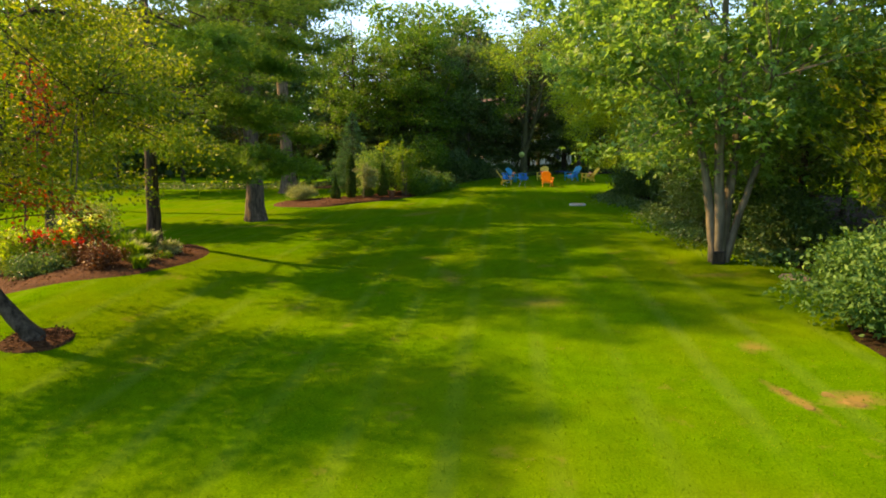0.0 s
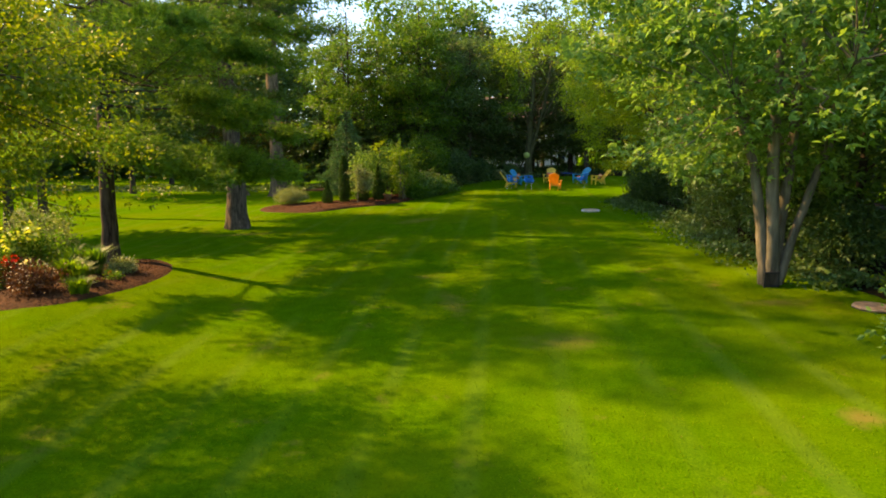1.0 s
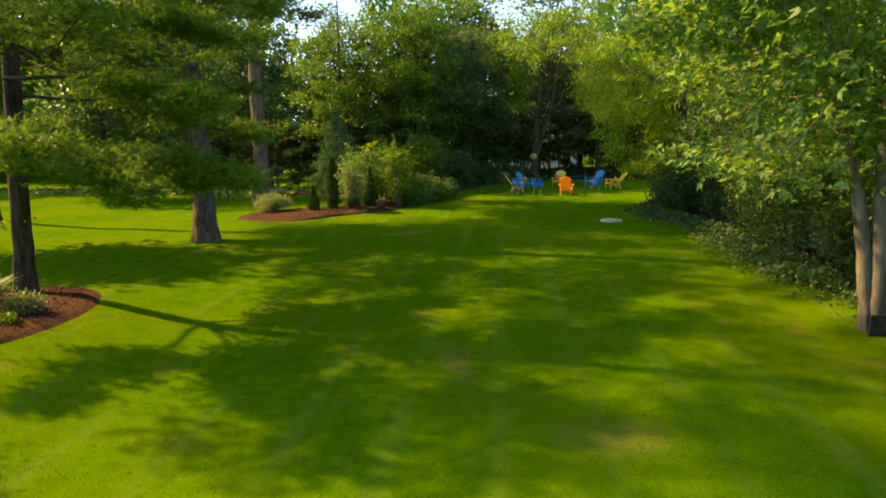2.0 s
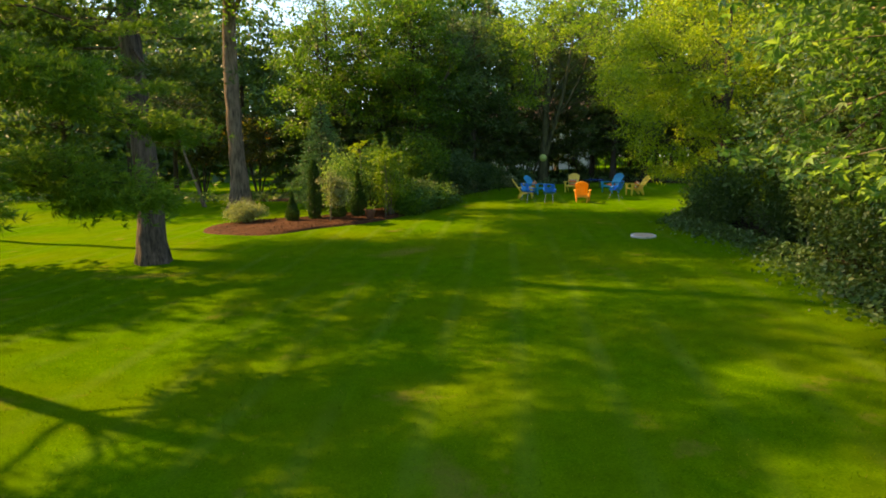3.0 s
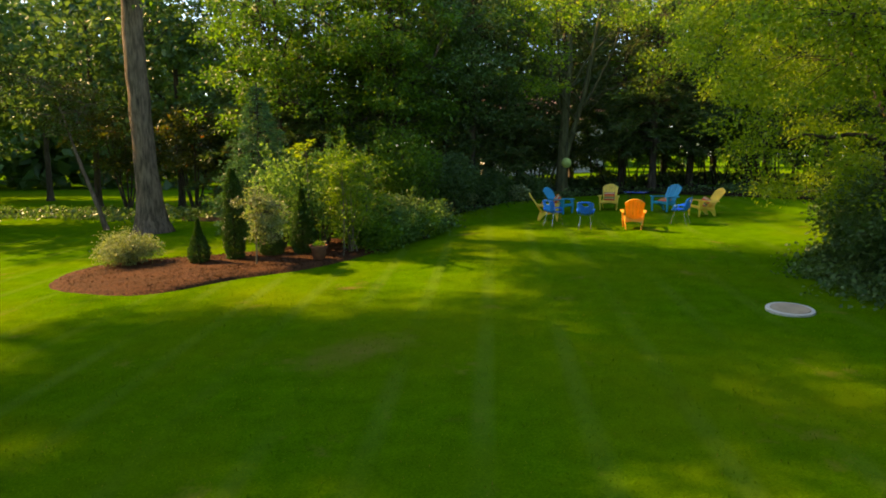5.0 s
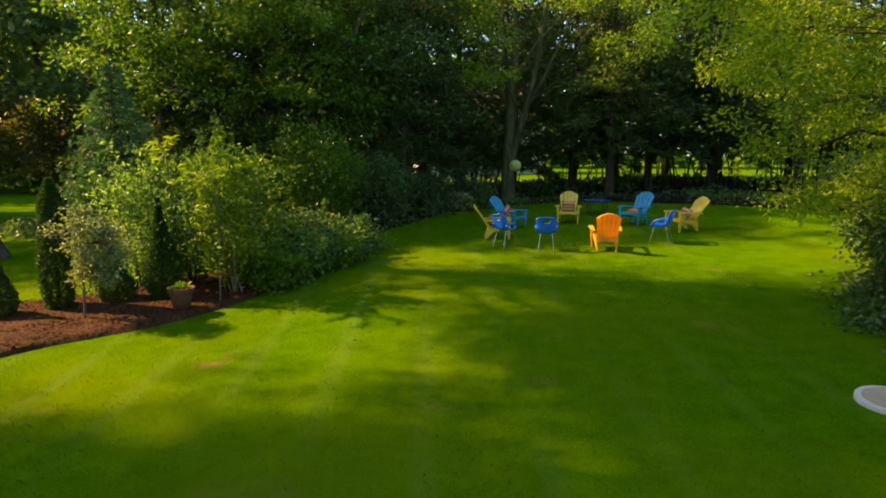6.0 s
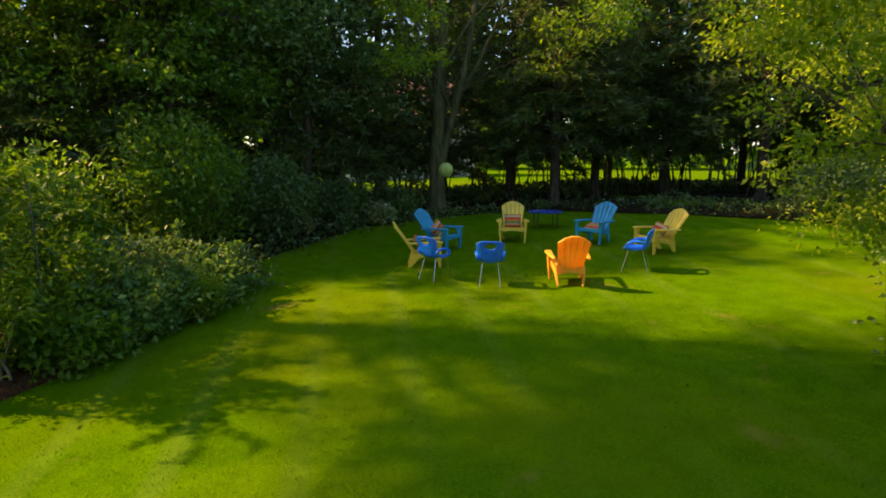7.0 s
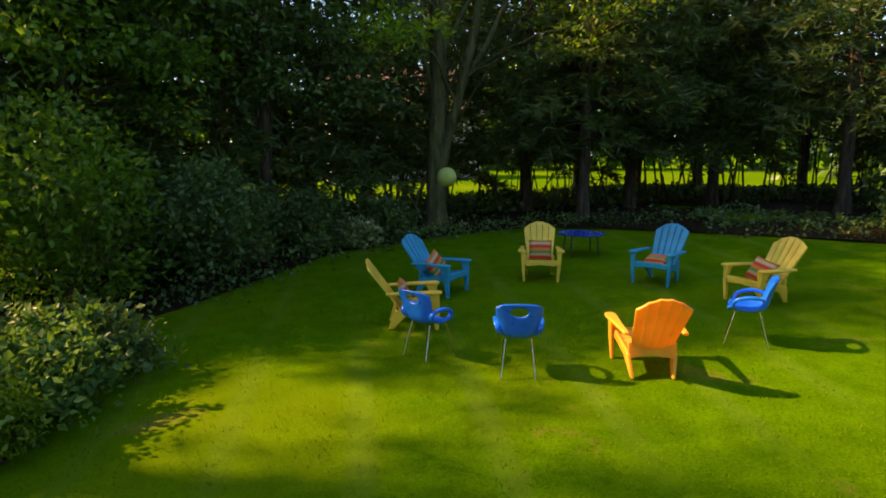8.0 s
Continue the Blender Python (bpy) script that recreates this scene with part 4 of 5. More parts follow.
conifer("blue_spruce", -6.7, 48.8, "bluish-green young spruce behind the bed", seed=156, height=6.2, radius=1.9, base=0.4, bark=BARK_DARK, needles=LEAF_SPRUCE_BLUE, trunk_r=0.07, whorl=0.25, per=8, spray=0.16, count=7, width=0.03, sag=0.1, dense=16)

leafy_tree("rose_tree", -5.12, 42.1, "slim grafted standard tree with small grey-green leaves", seed=157, trunk=[(0, 0, 0), (0.03, 0, 0.6), (0.05, 0, 1.5), (0.05, 0, 2.0)], radii=(0.03, 0.028, 0.022, 0.01),
           crown=(0.32, 0, 1.72), spread=(0.66, 0.6, 0.85), boughs=3, bough_r=0.14, clumps=130, per_clump=36, clump_r=0.11, leaf=0.085, leaf_mat=LEAF_BLUISH, bark=BARK_MAPLE, limbs=5, floor=0.75, category="small tree", hollow=0.2, flare=0.1)
shrub("tall_bush", -3.5, 44.8, "tall rambling bush with pale fresh leaves", seed=151, spread=(1.55, 1.3, 3.5), clumps=170, per_clump=24, clump_r=0.17, lumps=0.8, shoots=(22, 0.9), leaf=0.13, leaf_mat=LEAF_SAGE, bark=BARK_DARK, stems=14)
shrub("tall_bush", -5.0, 45.4, "tall green bush with arching stems", seed=158, spread=(1.2, 1.0, 3.2), clumps=150, per_clump=26, clump_r=0.17, lumps=0.7, shoots=(14, 0.9), leaf=0.11, leaf_mat=LEAF_MAPLE, bark=BARK_DARK, stems=10)
shrub("sumac_bush", -2.35, 43.6, "bright green sumac with feathery fronds", seed=159, spread=(0.95, 0.9, 2.9), lift=0.5, clumps=90, per_clump=34, clump_r=0.15, lumps=0.7, shoots=(10, 0.7), leaf=0.13, leaf_mat=LEAF_LIME, bark=BARK_MAPLE, stems=8, width=0.35)


def frond_shoot(x, y, z, reach, label, seed, mat=LEAF_LIME, pairs=20, turn=0.0, leaf=0.16):
    """One tall shoot whose feathered fronds arch outwards."""
    rng = np.random.default_rng(seed)
    ob = thing("frond_plant", x, y, label, "plant", turn=turn)
    tubes, P, A = Tubes(), [], []
    tubes.add([(0, 0, -0.05), (0.05, 0, z * 0.5), (0, 0.03, z)], (0.022, 0.018, 0.01), 5)
    for k in range(7):
        a = k * 0.9 + rng.normal() * 0.2
        d = np.array((math.cos(a), math.sin(a), 0.0))
        ln = reach * rng.uniform(0.7, 1.1)
        line = bend((0, 0, z * (0.72 + 0.04 * k)), np.array((0, 0, z * (0.75 + 0.04 * k))) + d * ln + np.array((0, 0, ln * 0.25)), 0.22 * ln, 9, rng)
        tubes.add(line, np.linspace(0.008, 0.003, 9), 4)
        s = np.linspace(0.15, 1, pairs)
        c = np.stack([np.interp(s, np.linspace(0, 1, 9), line[:, j]) for j in range(3)], 1)
        lat = np.array((-d[1], d[0], 0))
        for sg in (-1, 1):
            P.append(c)
            A.append(np.repeat((lat * sg + d * 0.5 - np.array((0, 0, 0.3)))[None] * 2.5, pairs, 0))
    part("stem", tubes.mesh("stem"), BARK_MAPLE, ob)
    part("foliage", leaf_mesh("foliage", rng, np.concatenate(P), leaf, 0.34, 0.75, np.concatenate(A)), mat, ob)


frond_shoot(-2.5, 42.9, 2.9, 0.9, "slender young tree with bright green feathered fronds", 160)
frond_shoot(-1.9, 44.2, 3.0, 0.9, "young tree with bright feathered fronds among bushes", 161)
frond_shoot(-3.9, 44.3, 3.7, 0.6, "tall pale shoot rising above the bushes", 162, LEAF_LIGHT)
for k, (x, y, r, hgt, mt, lab) in enumerate(((-0.9, 45.5, 0.9, 1.15, LEAF_SAGE, "leafy green bush at the lawn's edge"), (0.0, 46.9, 0.9, 1.05, LEAF_SAGE, "broad-leaved green bush with pale tips"), (0.5, 48.3, 0.8, 0.95, LEAF_DARK, "rounded green bush at the bed's end"),
                                             (-1.8, 45.9, 1.0, 1.6, LEAF_MID, "dense mid-green bush in the bed"), (-1.2, 47.6, 1.1, 1.6, LEAF_DARK, "dense green bush behind the bed's edge"), (-1.6, 44.3, 0.7, 1.0, LEAF_MID, "low green bush by a terracotta pot"))):
    shrub("leafy_bush", x, y, lab, seed=170 + k, spread=(r * 1.1, r * 1.1, hgt), clumps=120, per_clump=36, clump_r=0.15, leaf=0.125, leaf_mat=mt, bark=BARK_DARK, width=0.6, lumps=0.8, shoots=(8, 0.45), group="bushes of the far bed")
shrub("pale_bush", 0.15, 46.1, "small bush with pale yellow-green flower heads", seed=180, spread=(0.45, 0.4, 0.95), clumps=40, per_clump=36, clump_r=0.09, leaf=0.08, leaf_mat=LEAF_LIME, bark=BARK_DARK)


def lathe(profile, sides=20):
    """A turned form from (radius, height) pairs."""
    bm = bmesh.new()
    rings = [[bm.verts.new((r * math.cos(k * 2 * math.pi / sides), r * math.sin(k * 2 * math.pi / sides), z)) for k in range(sides)] for r, z in profile]
    for a, b in zip(rings, rings[1:]):
        for k in range(sides):
            bm.faces.new((a[k], a[(k + 1) % sides], b[(k + 1) % sides], b[k]))
    bm.faces.new(rings[0][::-1])
    bm.faces.new(rings[-1])
    return bm


pot = thing("flower_pot", -3.22, 42.45, "terracotta flower pot with a rolled rim in mulch", "pot", z=ground_height(-3.22, 42.45) + 0.1)
part("body", lathe([(0.17, 0), (0.25, 0.4), (0.25, 0.41)]), TERRACOTTA, pot, smooth=True)
part("rim", lathe([(0.25, 0.40), (0.285, 0.41), (0.29, 0.5), (0.26, 0.5), (0.245, 0.45)]), TERRACOTTA, pot)
part("soil", lathe([(0.24, 0.43), (0.24, 0.455)]), LITTER, pot)
rng = np.random.default_rng(31)
part("seedling", leaf_mesh("seedling", rng, np.column_stack([rng.normal(size=(160, 2)) * 0.09, 0.46 + rng.uniform(0, 0.12, 160)]), 0.09, 0.5, 0.3), LEAF_MID, pot)

# ---- near bed ----
def grass_clump(x, y, label, seed, height, spread, blades, mat, category="plant", group=""):
    """Arching blades from one root."""
    rng = np.random.default_rng(seed)
    ob = thing("blade_plant", x, y, label, category, group)
    a = rng.uniform(0, 6.283, blades)
    out = np.stack([np.cos(a), np.sin(a), 0 * a], 1)
    reach = spread * rng.uniform(0.25, 1.0, (blades, 1))
    hh = height * rng.uniform(0.6, 1.0, (blades, 1))
    side = np.stack([-np.sin(a), np.cos(a), 0 * a], 1) * 0.018
    root = out * 0.06 + rng.normal(size=(blades, 3)) * np.array((0.05, 0.05, 0))
    up = np.array((0, 0, 1.0))
    m1 = root + out * reach * 0.35 + up * hh * 0.7
    tip = root + out * reach + up * hh * 0.85
    v = np.stack([root - side * 0.7, root + side * 0.7, m1 - side, m1 + side, tip], 1).reshape(-1, 3)
    b = (np.arange(blades) * 5)[:, None]
    f = np.concatenate([np.concatenate([b, b + 1, b + 3], 1), np.concatenate([b, b + 3, b + 2], 1), np.concatenate([b + 2, b + 3, b + 4], 1)], 0)
    part("foliage", mesh_from("foliage", v, f), mat, ob)
    return ob


def flowers(mat, count, size):
    def add(ob, rng, c):
        q = c[np.argsort(c[:, 2] + rng.normal(size=len(c)) * 0.15)[-count:]] + rng.normal(size=(min(count, len(c)), 3)) * 0.06
        for p in q:
            pts = p + rng.normal(size=(14, 3)) * size * 0.25
            part("flower", leaf_mesh("flower", rng, pts, size * 0.6, 0.8, 0.5), mat, ob)
    return add


grass_clump(-8.83, 18.05, "low bright yellow-green clump of upright leaves in mulch", 190, 0.58, 0.42, 230, LEAF_LIME)
grass_clump(-9.75, 19.2, "tall yellow-green clump of strap leaves in mulch", 191, 0.95, 0.5, 240, LEAF_LIME)
grass_clump(-9.35, 19.0, "yellow-green clump of strap leaves in mulch", 189, 0.8, 0.45, 180, LEAF_LIME)
grass_clump(-9.7, 20.3, "broad green clump of iris leaves by a pine trunk", 192, 1.15, 0.75, 260, LEAF_MID)
grass_clump(-10.5, 20.7, "green clump of iris leaves in mulch", 188, 1.15, 0.5, 220, LEAF_MID)
grass_clump(-9.2, 20.9, "low green clump of strap leaves in mulch", 193, 0.4, 0.3, 110, LEAF_MID)
shrub("rose_bush", -13.0, 20.4, "rose bush with bright red blooms in mulch", seed=194, spread=(1.0, 0.9, 1.55), clumps=130, per_clump=30, clump_r=0.11, leaf=0.08, leaf_mat=LEAF_MID, bark=BARK_DARK, extra=flowers(PETAL_RED, 18, 0.21))
shrub("rose_bush", -11.7, 19.7, "low rose bush with bronze leaves and red blooms", seed=195, spread=(0.8, 0.7, 0.95), clumps=100, per_clump=30, clump_r=0.1, leaf=0.08, leaf_mat=LEAF_BRONZE, bark=BARK_DARK, extra=flowers(PETAL_RED, 8, 0.18))
shrub("barberry_bush", -9.9, 18.0, "low dark plum-leaved bush in mulch", seed=196, spread=(0.65, 0.55, 0.75), clumps=100, per_clump=30, clump_r=0.1, leaf=0.07, leaf_mat=LEAF_PLUM, bark=BARK_DARK)
shrub("barberry_bush", -11.0, 19.5, "plum-leaved bush beside roses", seed=197, spread=(0.7, 0.6, 0.8), clumps=90, per_clump=30, clump_r=0.1, leaf=0.07, leaf_mat=LEAF_PLUM, bark=BARK_DARK)
shrub("leafy_bush", -12.4, 18.9, "low dark green bush at the front of the bed", seed=203, spread=(1.0, 0.7, 0.75), clumps=130, per_clump=30, clump_r=0.12, leaf=0.09, leaf_mat=LEAF_DARK, bark=BARK_DARK)
shrub("daisy_clump", -10.65, 19.4, "low clump with white flowers", seed=198, spread=(0.4, 0.4, 0.7), clumps=50, per_clump=24, clump_r=0.07, leaf=0.06, leaf_mat=LEAF_MID, bark=BARK_DARK, extra=flowers(PETAL_WHITE, 9, 0.2))
shrub("perennial_clump", -9.1, 20.5, "low grey-green perennial at a pine's foot", seed=199, spread=(0.5, 0.4, 0.5), clumps=60, per_clump=26, clump_r=0.07, leaf=0.08, leaf_mat=LEAF_BLUISH, bark=BARK_DARK)
shrub("marigold", -8.85, 19.6, "small plant with orange flowers in mulch", seed=187, spread=(0.28, 0.25, 0.3), clumps=24, per_clump=22, clump_r=0.05, leaf=0.06, leaf_mat=LEAF_LIME, bark=BARK_DARK, extra=flowers(PETAL_ORANGE, 4, 0.11))
shrub("silver_bush", -14.3, 25.3, "upright grey-green bush with pale tips", seed=200, spread=(1.2, 1.1, 2.5), clumps=150, per_clump=34, clump_r=0.12, leaf=0.09, leaf_mat=LEAF_BLUISH, bark=BARK_DARK)
shrub("leafy_bush", -14.2, 20.6, "green bush at the back of the flower bed", seed=201, spread=(1.2, 1.1, 1.6), clumps=150, per_clump=34, clump_r=0.13, leaf=0.1, leaf_mat=LEAF_LIGHT, bark=BARK_DARK)

shrub("hydrangea_bush", -11.7, 20.6, "hydrangea with pale yellow-green flower heads", seed=202, spread=(0.9, 0.8, 1.75), clumps=110, per_clump=30, clump_r=0.1, leaf=0.11, leaf_mat=LEAF_MID, bark=BARK_DARK, extra=flowers(PETAL_LIME, 24, 0.32))
for k, (x, y) in enumerate(((5.2, 56.4), (3.6, 58.4), (2.2, 55.6))):
    shrub("hosta", x, y, "hosta with small white flowers under the trees", seed=204 + k, spread=(0.6, 0.6, 0.8), clumps=50, per_clump=26, clump_r=0.09, leaf=0.16, leaf_mat=LEAF_BLUISH, bark=BARK_DARK, extra=flowers(PETAL_WHITE, 9, 0.12), group="hostas")

# ---- lawn's small things ----
for k, (x, y, r) in enumerate(((6.45, 9.15, 0.2), (5.62, 9.5, 0.08), (5.66, 8.9, 0.07), (6.2, 9.3, 0.09))):
    mound("earth_patch", [(x + r * (1 + 0.3 * noise.noise((a * 1.7, k * 3.0, 0))) * math.cos(a), y + 1.5 * r * (1 + 0.3 * noise.noise((a * 1.7, k * 3.0, 5))) * math.sin(a)) for a in np.linspace(0, 5.5, 8)],
          (x, y), 0.004, DIRT, "bare worn patch of brown earth in the lawn", "earth", 0, kind="thing", seed=20 + k)
disc = thing("well_cover", 8.06, 35.7, "round pale concrete well cover lying in the grass", "cover", z=ground_height(8.06, 35.7) - 0.045)
disc.rotation_euler = (radians(2.4), radians(-2.1), 0.4)
part("rim", lathe([(0.48, 0), (0.48, 0.07), (0.468, 0.085), (0.40, 0.085), (0.40, 0.075)], 40), CONCRETE, disc)
part("lid", lathe([(0.392, 0.02), (0.392, 0.088), (0.38, 0.098)], 36), TAN_LID, disc)
flag = thing("flagstone", 10.06, 16.95, "flat reddish stone at the lawn's edge", "stone", z=ground_height(10.06, 16.95) - 0.02)
part("slab", lathe([(0.42, 0), (0.46, 0.05), (0.42, 0.09)], 9), STONE, flag)

# ---- garden furniture ----
def prism(bm, pts, off, bev=0.0):
    """A plate: the flat outline pts, pushed out by off."""
    off = Vector(off)
    a = [bm.verts.new(Vector(p)) for p in pts]
    b = [bm.verts.new(Vector(p) + off) for p in pts]
    n = len(a)
    made = [bm.faces.new(a[::-1]), bm.faces.new(b)] + [bm.faces.new((a[k], a[(k + 1) % n], b[(k + 1) % n], b[k])) for k in range(n)]
    bmesh.ops.recalc_face_normals(bm, faces=made)
    if bev:
        bmesh.ops.bevel(bm, geom=list({e for f in made for e in f.edges}), offset=bev, segments=1, affect="EDGES", clamp_overlap=True)
    return bm


def plate(name, pts, off, mat, parent, bev=0.006, label=""):
    return part(name, prism(bmesh.new(), pts, off, bev), mat, parent, label)


sign = thing("garden_sign", 8.85, 19.15, "small dark framed sign at the foot of a maple", "sign", size=1.0)
plate("panel", [(-0.13, 0, 0.04), (0.13, 0, 0.04), (0.13, 0, 0.29), (-0.13, 0, 0.29)], (0, 0.02, 0), BARK_DARK, sign)
for a, b, c, d in ((-0.165, 0.165, 0.0, 0.045), (-0.165, 0.165, 0.285, 0.33)):
    plate("frame_rail", [(a, -0.012, c), (b, -0.012, c), (b, -0.012, d), (a, -0.012, d)], (0, 0.045, 0), BLACK_METAL, sign)
for s in (-1, 1):
    plate("frame_post", [(s * 0.125, -0.009, -0.1), (s * 0.162, -0.009, -0.1), (s * 0.162, -0.009, 0.32), (s * 0.125, -0.009, 0.32)], (0, 0.04, 0), BLACK_METAL, sign)


def adirondack(x, y, turn, mat, label):
    """A plastic lounge chair with a fanned slat back; its front looks along +y."""
    ob = thing("adirondack_chair", x, y, label, "chair", "chairs in a ring", turn, size=0.95)
    bm = bmesh.new()                                     # fanned moulded back with four narrow slits and an arched top
    cols = [(k, -1 + 2 * (k + f) / 5 + (0.018 if f == 0 else -0.018 if f == 1 else 0)) for k in range(5) for f in (0, 0.33, 0.67, 1)]
    cols[0], cols[-1] = (0, -1.0), (4, 1.0)
    steps = (0, 0.12, 0.24, 0.4, 0.55, 0.7, 0.85, 0.94, 0.985, 1.0)
    grid = []
    for v in steps:
        row = []
        for j, (k, u) in enumerate(cols):
            half = (0.225 + 0.08 * v) * (1.0 if v < 0.98 else 0.985)
            z = 0.27 + (0.735 - 0.13 * u * u - 0.012 * (1 - abs((u * 5 + 5) % 2 - 1)) * (v > 0.9)) * v
            row.append(bm.verts.new((u * half, -0.235 - 0.455 * v + 0.055 * u * u - (0.008 if j % 4 in (1, 2) else 0), z)))
        grid.append(row)
    for r in range(len(steps) - 1):
        for j in range(len(cols) - 1):
            if j % 4 == 3 and 2 <= r <= 6:
                continue
            bm.faces.new((grid[r][j], grid[r][j + 1], grid[r + 1][j + 1], grid[r + 1][j]))
    back = part("backrest", bm, mat, ob)
    md = back.modifiers.new("thick", "SOLIDIFY")
    md.thickness, md.offset = 0.024, 0
    plate("rear_skirt", [(-0.275, -0.262, 0.40), (0.275, -0.262, 0.40), (0.275, -0.262, 0.20), (0.17, -0.262, 0.225), (0, -0.262, 0.24), (-0.17, -0.262, 0.225), (-0.275, -0.262, 0.20)], (0, -0.022, 0), mat, ob)
    for k in range(5):                                   # seat slats, dished
        y0 = 0.33 - k * 0.118
        z0, z1 = 0.385 - 0.024 * k, 0.385 - 0.024 * (k + 0.9)
        plate("seat_slat", [(-0.27, y0, z0), (0.27, y0, z0), (0.27, y0 - 0.112, z1), (-0.27, y0 - 0.112, z1)], (0, 0, -0.024), mat, ob)
    plate("apron", [(-0.30, 0.335, 0.40), (0.30, 0.335, 0.40), (0.27, 0.335, 0.29), (0, 0.335, 0.315), (-0.27, 0.335, 0.29)], (0, 0.024, 0), mat, ob)
    for s in (-1, 1):
        bm = prism(bmesh.new(), [(s * 0.345, 0.36, 0.57), (s * 0.345, 0.17, 0.57), (s * 0.33, 0.255, 0.40), (s * 0.30, 0.30, 0.0), (s * 0.30, 0.355, 0.0), (s * 0.33, 0.37, 0.3)], (s * 0.026, 0, 0), 0.006)
        part("front_leg", prism(bm, [(s * 0.372, 0.363, 0.57), (s * 0.275, 0.363, 0.57), (s * 0.292, 0.363, 0.40), (s * 0.285, 0.357, 0.0), (s * 0.327, 0.357, 0.0), (s * 0.357, 0.363, 0.35)], (0, -0.024, 0), 0.006), mat, ob)
        plate("rear_leg", [(s * 0.275, 0.28, 0.40), (s * 0.275, 0.30, 0.30), (s * 0.25, -0.12, 0.20), (s * 0.215, -0.30, 0.0), (s * 0.215, -0.375, 0.0), (s * 0.25, -0.30, 0.26), (s * 0.26, -0.22, 0.30)], (s * 0.034, 0, 0), mat, ob)
        arm = [(s * 0.28, 0.30, 0.585), (s * 0.30, 0.385, 0.585), (s * 0.35, 0.405, 0.585), (s * 0.41, 0.375, 0.585), (s * 0.425, 0.28, 0.585), (s * 0.40, 0.0, 0.575), (s * 0.36, -0.40, 0.56), (s * 0.30, -0.41, 0.56), (s * 0.30, -0.05, 0.575)]
        plate("armrest", arm, (0, 0, -0.042), mat, ob, 0.012)
    return ob


def cushion(x, y, z, turn, tilt, label, size=(0.4, 0.13, 0.36), roll=0.0):
    """A stuffed square cushion with a seam."""
    ob = new("cushion", None)
    bm = bmesh.new()
    n = 12
    grid = {}
    for sgn in (-1, 1):
        for i in range(n + 1):
            for j in range(n + 1):
                u, v = -1 + 2 * i / n, -1 + 2 * j / n
                f = max(0.0, (1 - u ** 4) * (1 - v ** 4)) ** 0.5
                pinch = 1 - 0.06 * (u * u * (1 - v * v) + v * v * (1 - u * u)) + 0.03
                grid[sgn, i, j] = bm.verts.new((u * size[0] / 2 * pinch, sgn * f * size[1] / 2, v * size[2] / 2 * pinch))
        for i in range(n):
            for j in range(n):
                q = (grid[sgn, i, j], grid[sgn, i + 1, j], grid[sgn, i + 1, j + 1], grid[sgn, i, j + 1])
                bm.faces.new(q if sgn < 0 else q[::-1])
    bmesh.ops.remove_doubles(bm, verts=bm.verts, dist=0.0005)
    me = bpy.data.meshes.new("cushion")
    bm.to_mesh(me)
    bm.free()
    me.polygons.foreach_set("use_smooth", np.ones(len(me.polygons), bool))
    me.materials.append(STRIPES)
    bpy.data.objects.remove(ob)
    ob = new("cushion", me)
    ob.matrix_world = pose(x, y, z, 0, 0, turn) @ pose(0, 0, 0, tilt, roll, 0)
    return tagged(ob, label, "cushion", "striped cushions")


def on_chair(chair, dy, dz, tilt, label, roll=0.0, dx=0.0):
    p = chair.matrix_world @ Vector((dx, dy, dz))
    cushion(p.x, p.y, p.z, math.degrees(chair.matrix_world.to_euler().z), tilt, label, roll=roll)


adirondack(8.10, 46.26, -16, YELLOW_BACKLIT, "yellow plastic lounge chair with sun shining through its back, the glow deepened in its colour")
c_y1 = adirondack(5.38, 49.2, -100, YELLOW, "yellow plastic lounge chair with slatted back")
c_b1 = adirondack(6.3, 51.0, -136, TURQUOISE, "turquoise plastic lounge chair with slatted back")
c_yc = adirondack(8.64, 51.38, 160, YELLOW, "yellow plastic lounge chair beside a blue table")
c_b2 = adirondack(10.8, 50.2, 126, TURQUOISE, "turquoise plastic lounge chair in the ring")
c_y3 = adirondack(11.7, 48.35, 98, YELLOW, "yellow plastic lounge chair partly in sunlight")
bpy.context.view_layer.update()
on_chair(c_y1, -0.14, 0.50, 22, "striped cushion leaning in a yellow chair")
on_chair(c_b1, -0.12, 0.50, 22, "striped cushion slumped in a turquoise chair", 35)
on_chair(c_yc, -0.12, 0.52, 20, "red and green striped cushion upright in a yellow chair")
on_chair(c_b2, 0.05, 0.41, 78, "striped cushion lying flat on a turquoise chair")
on_chair(c_y3, -0.05, 0.50, 30, "striped cushion leaning in a yellow chair's seat", -12)


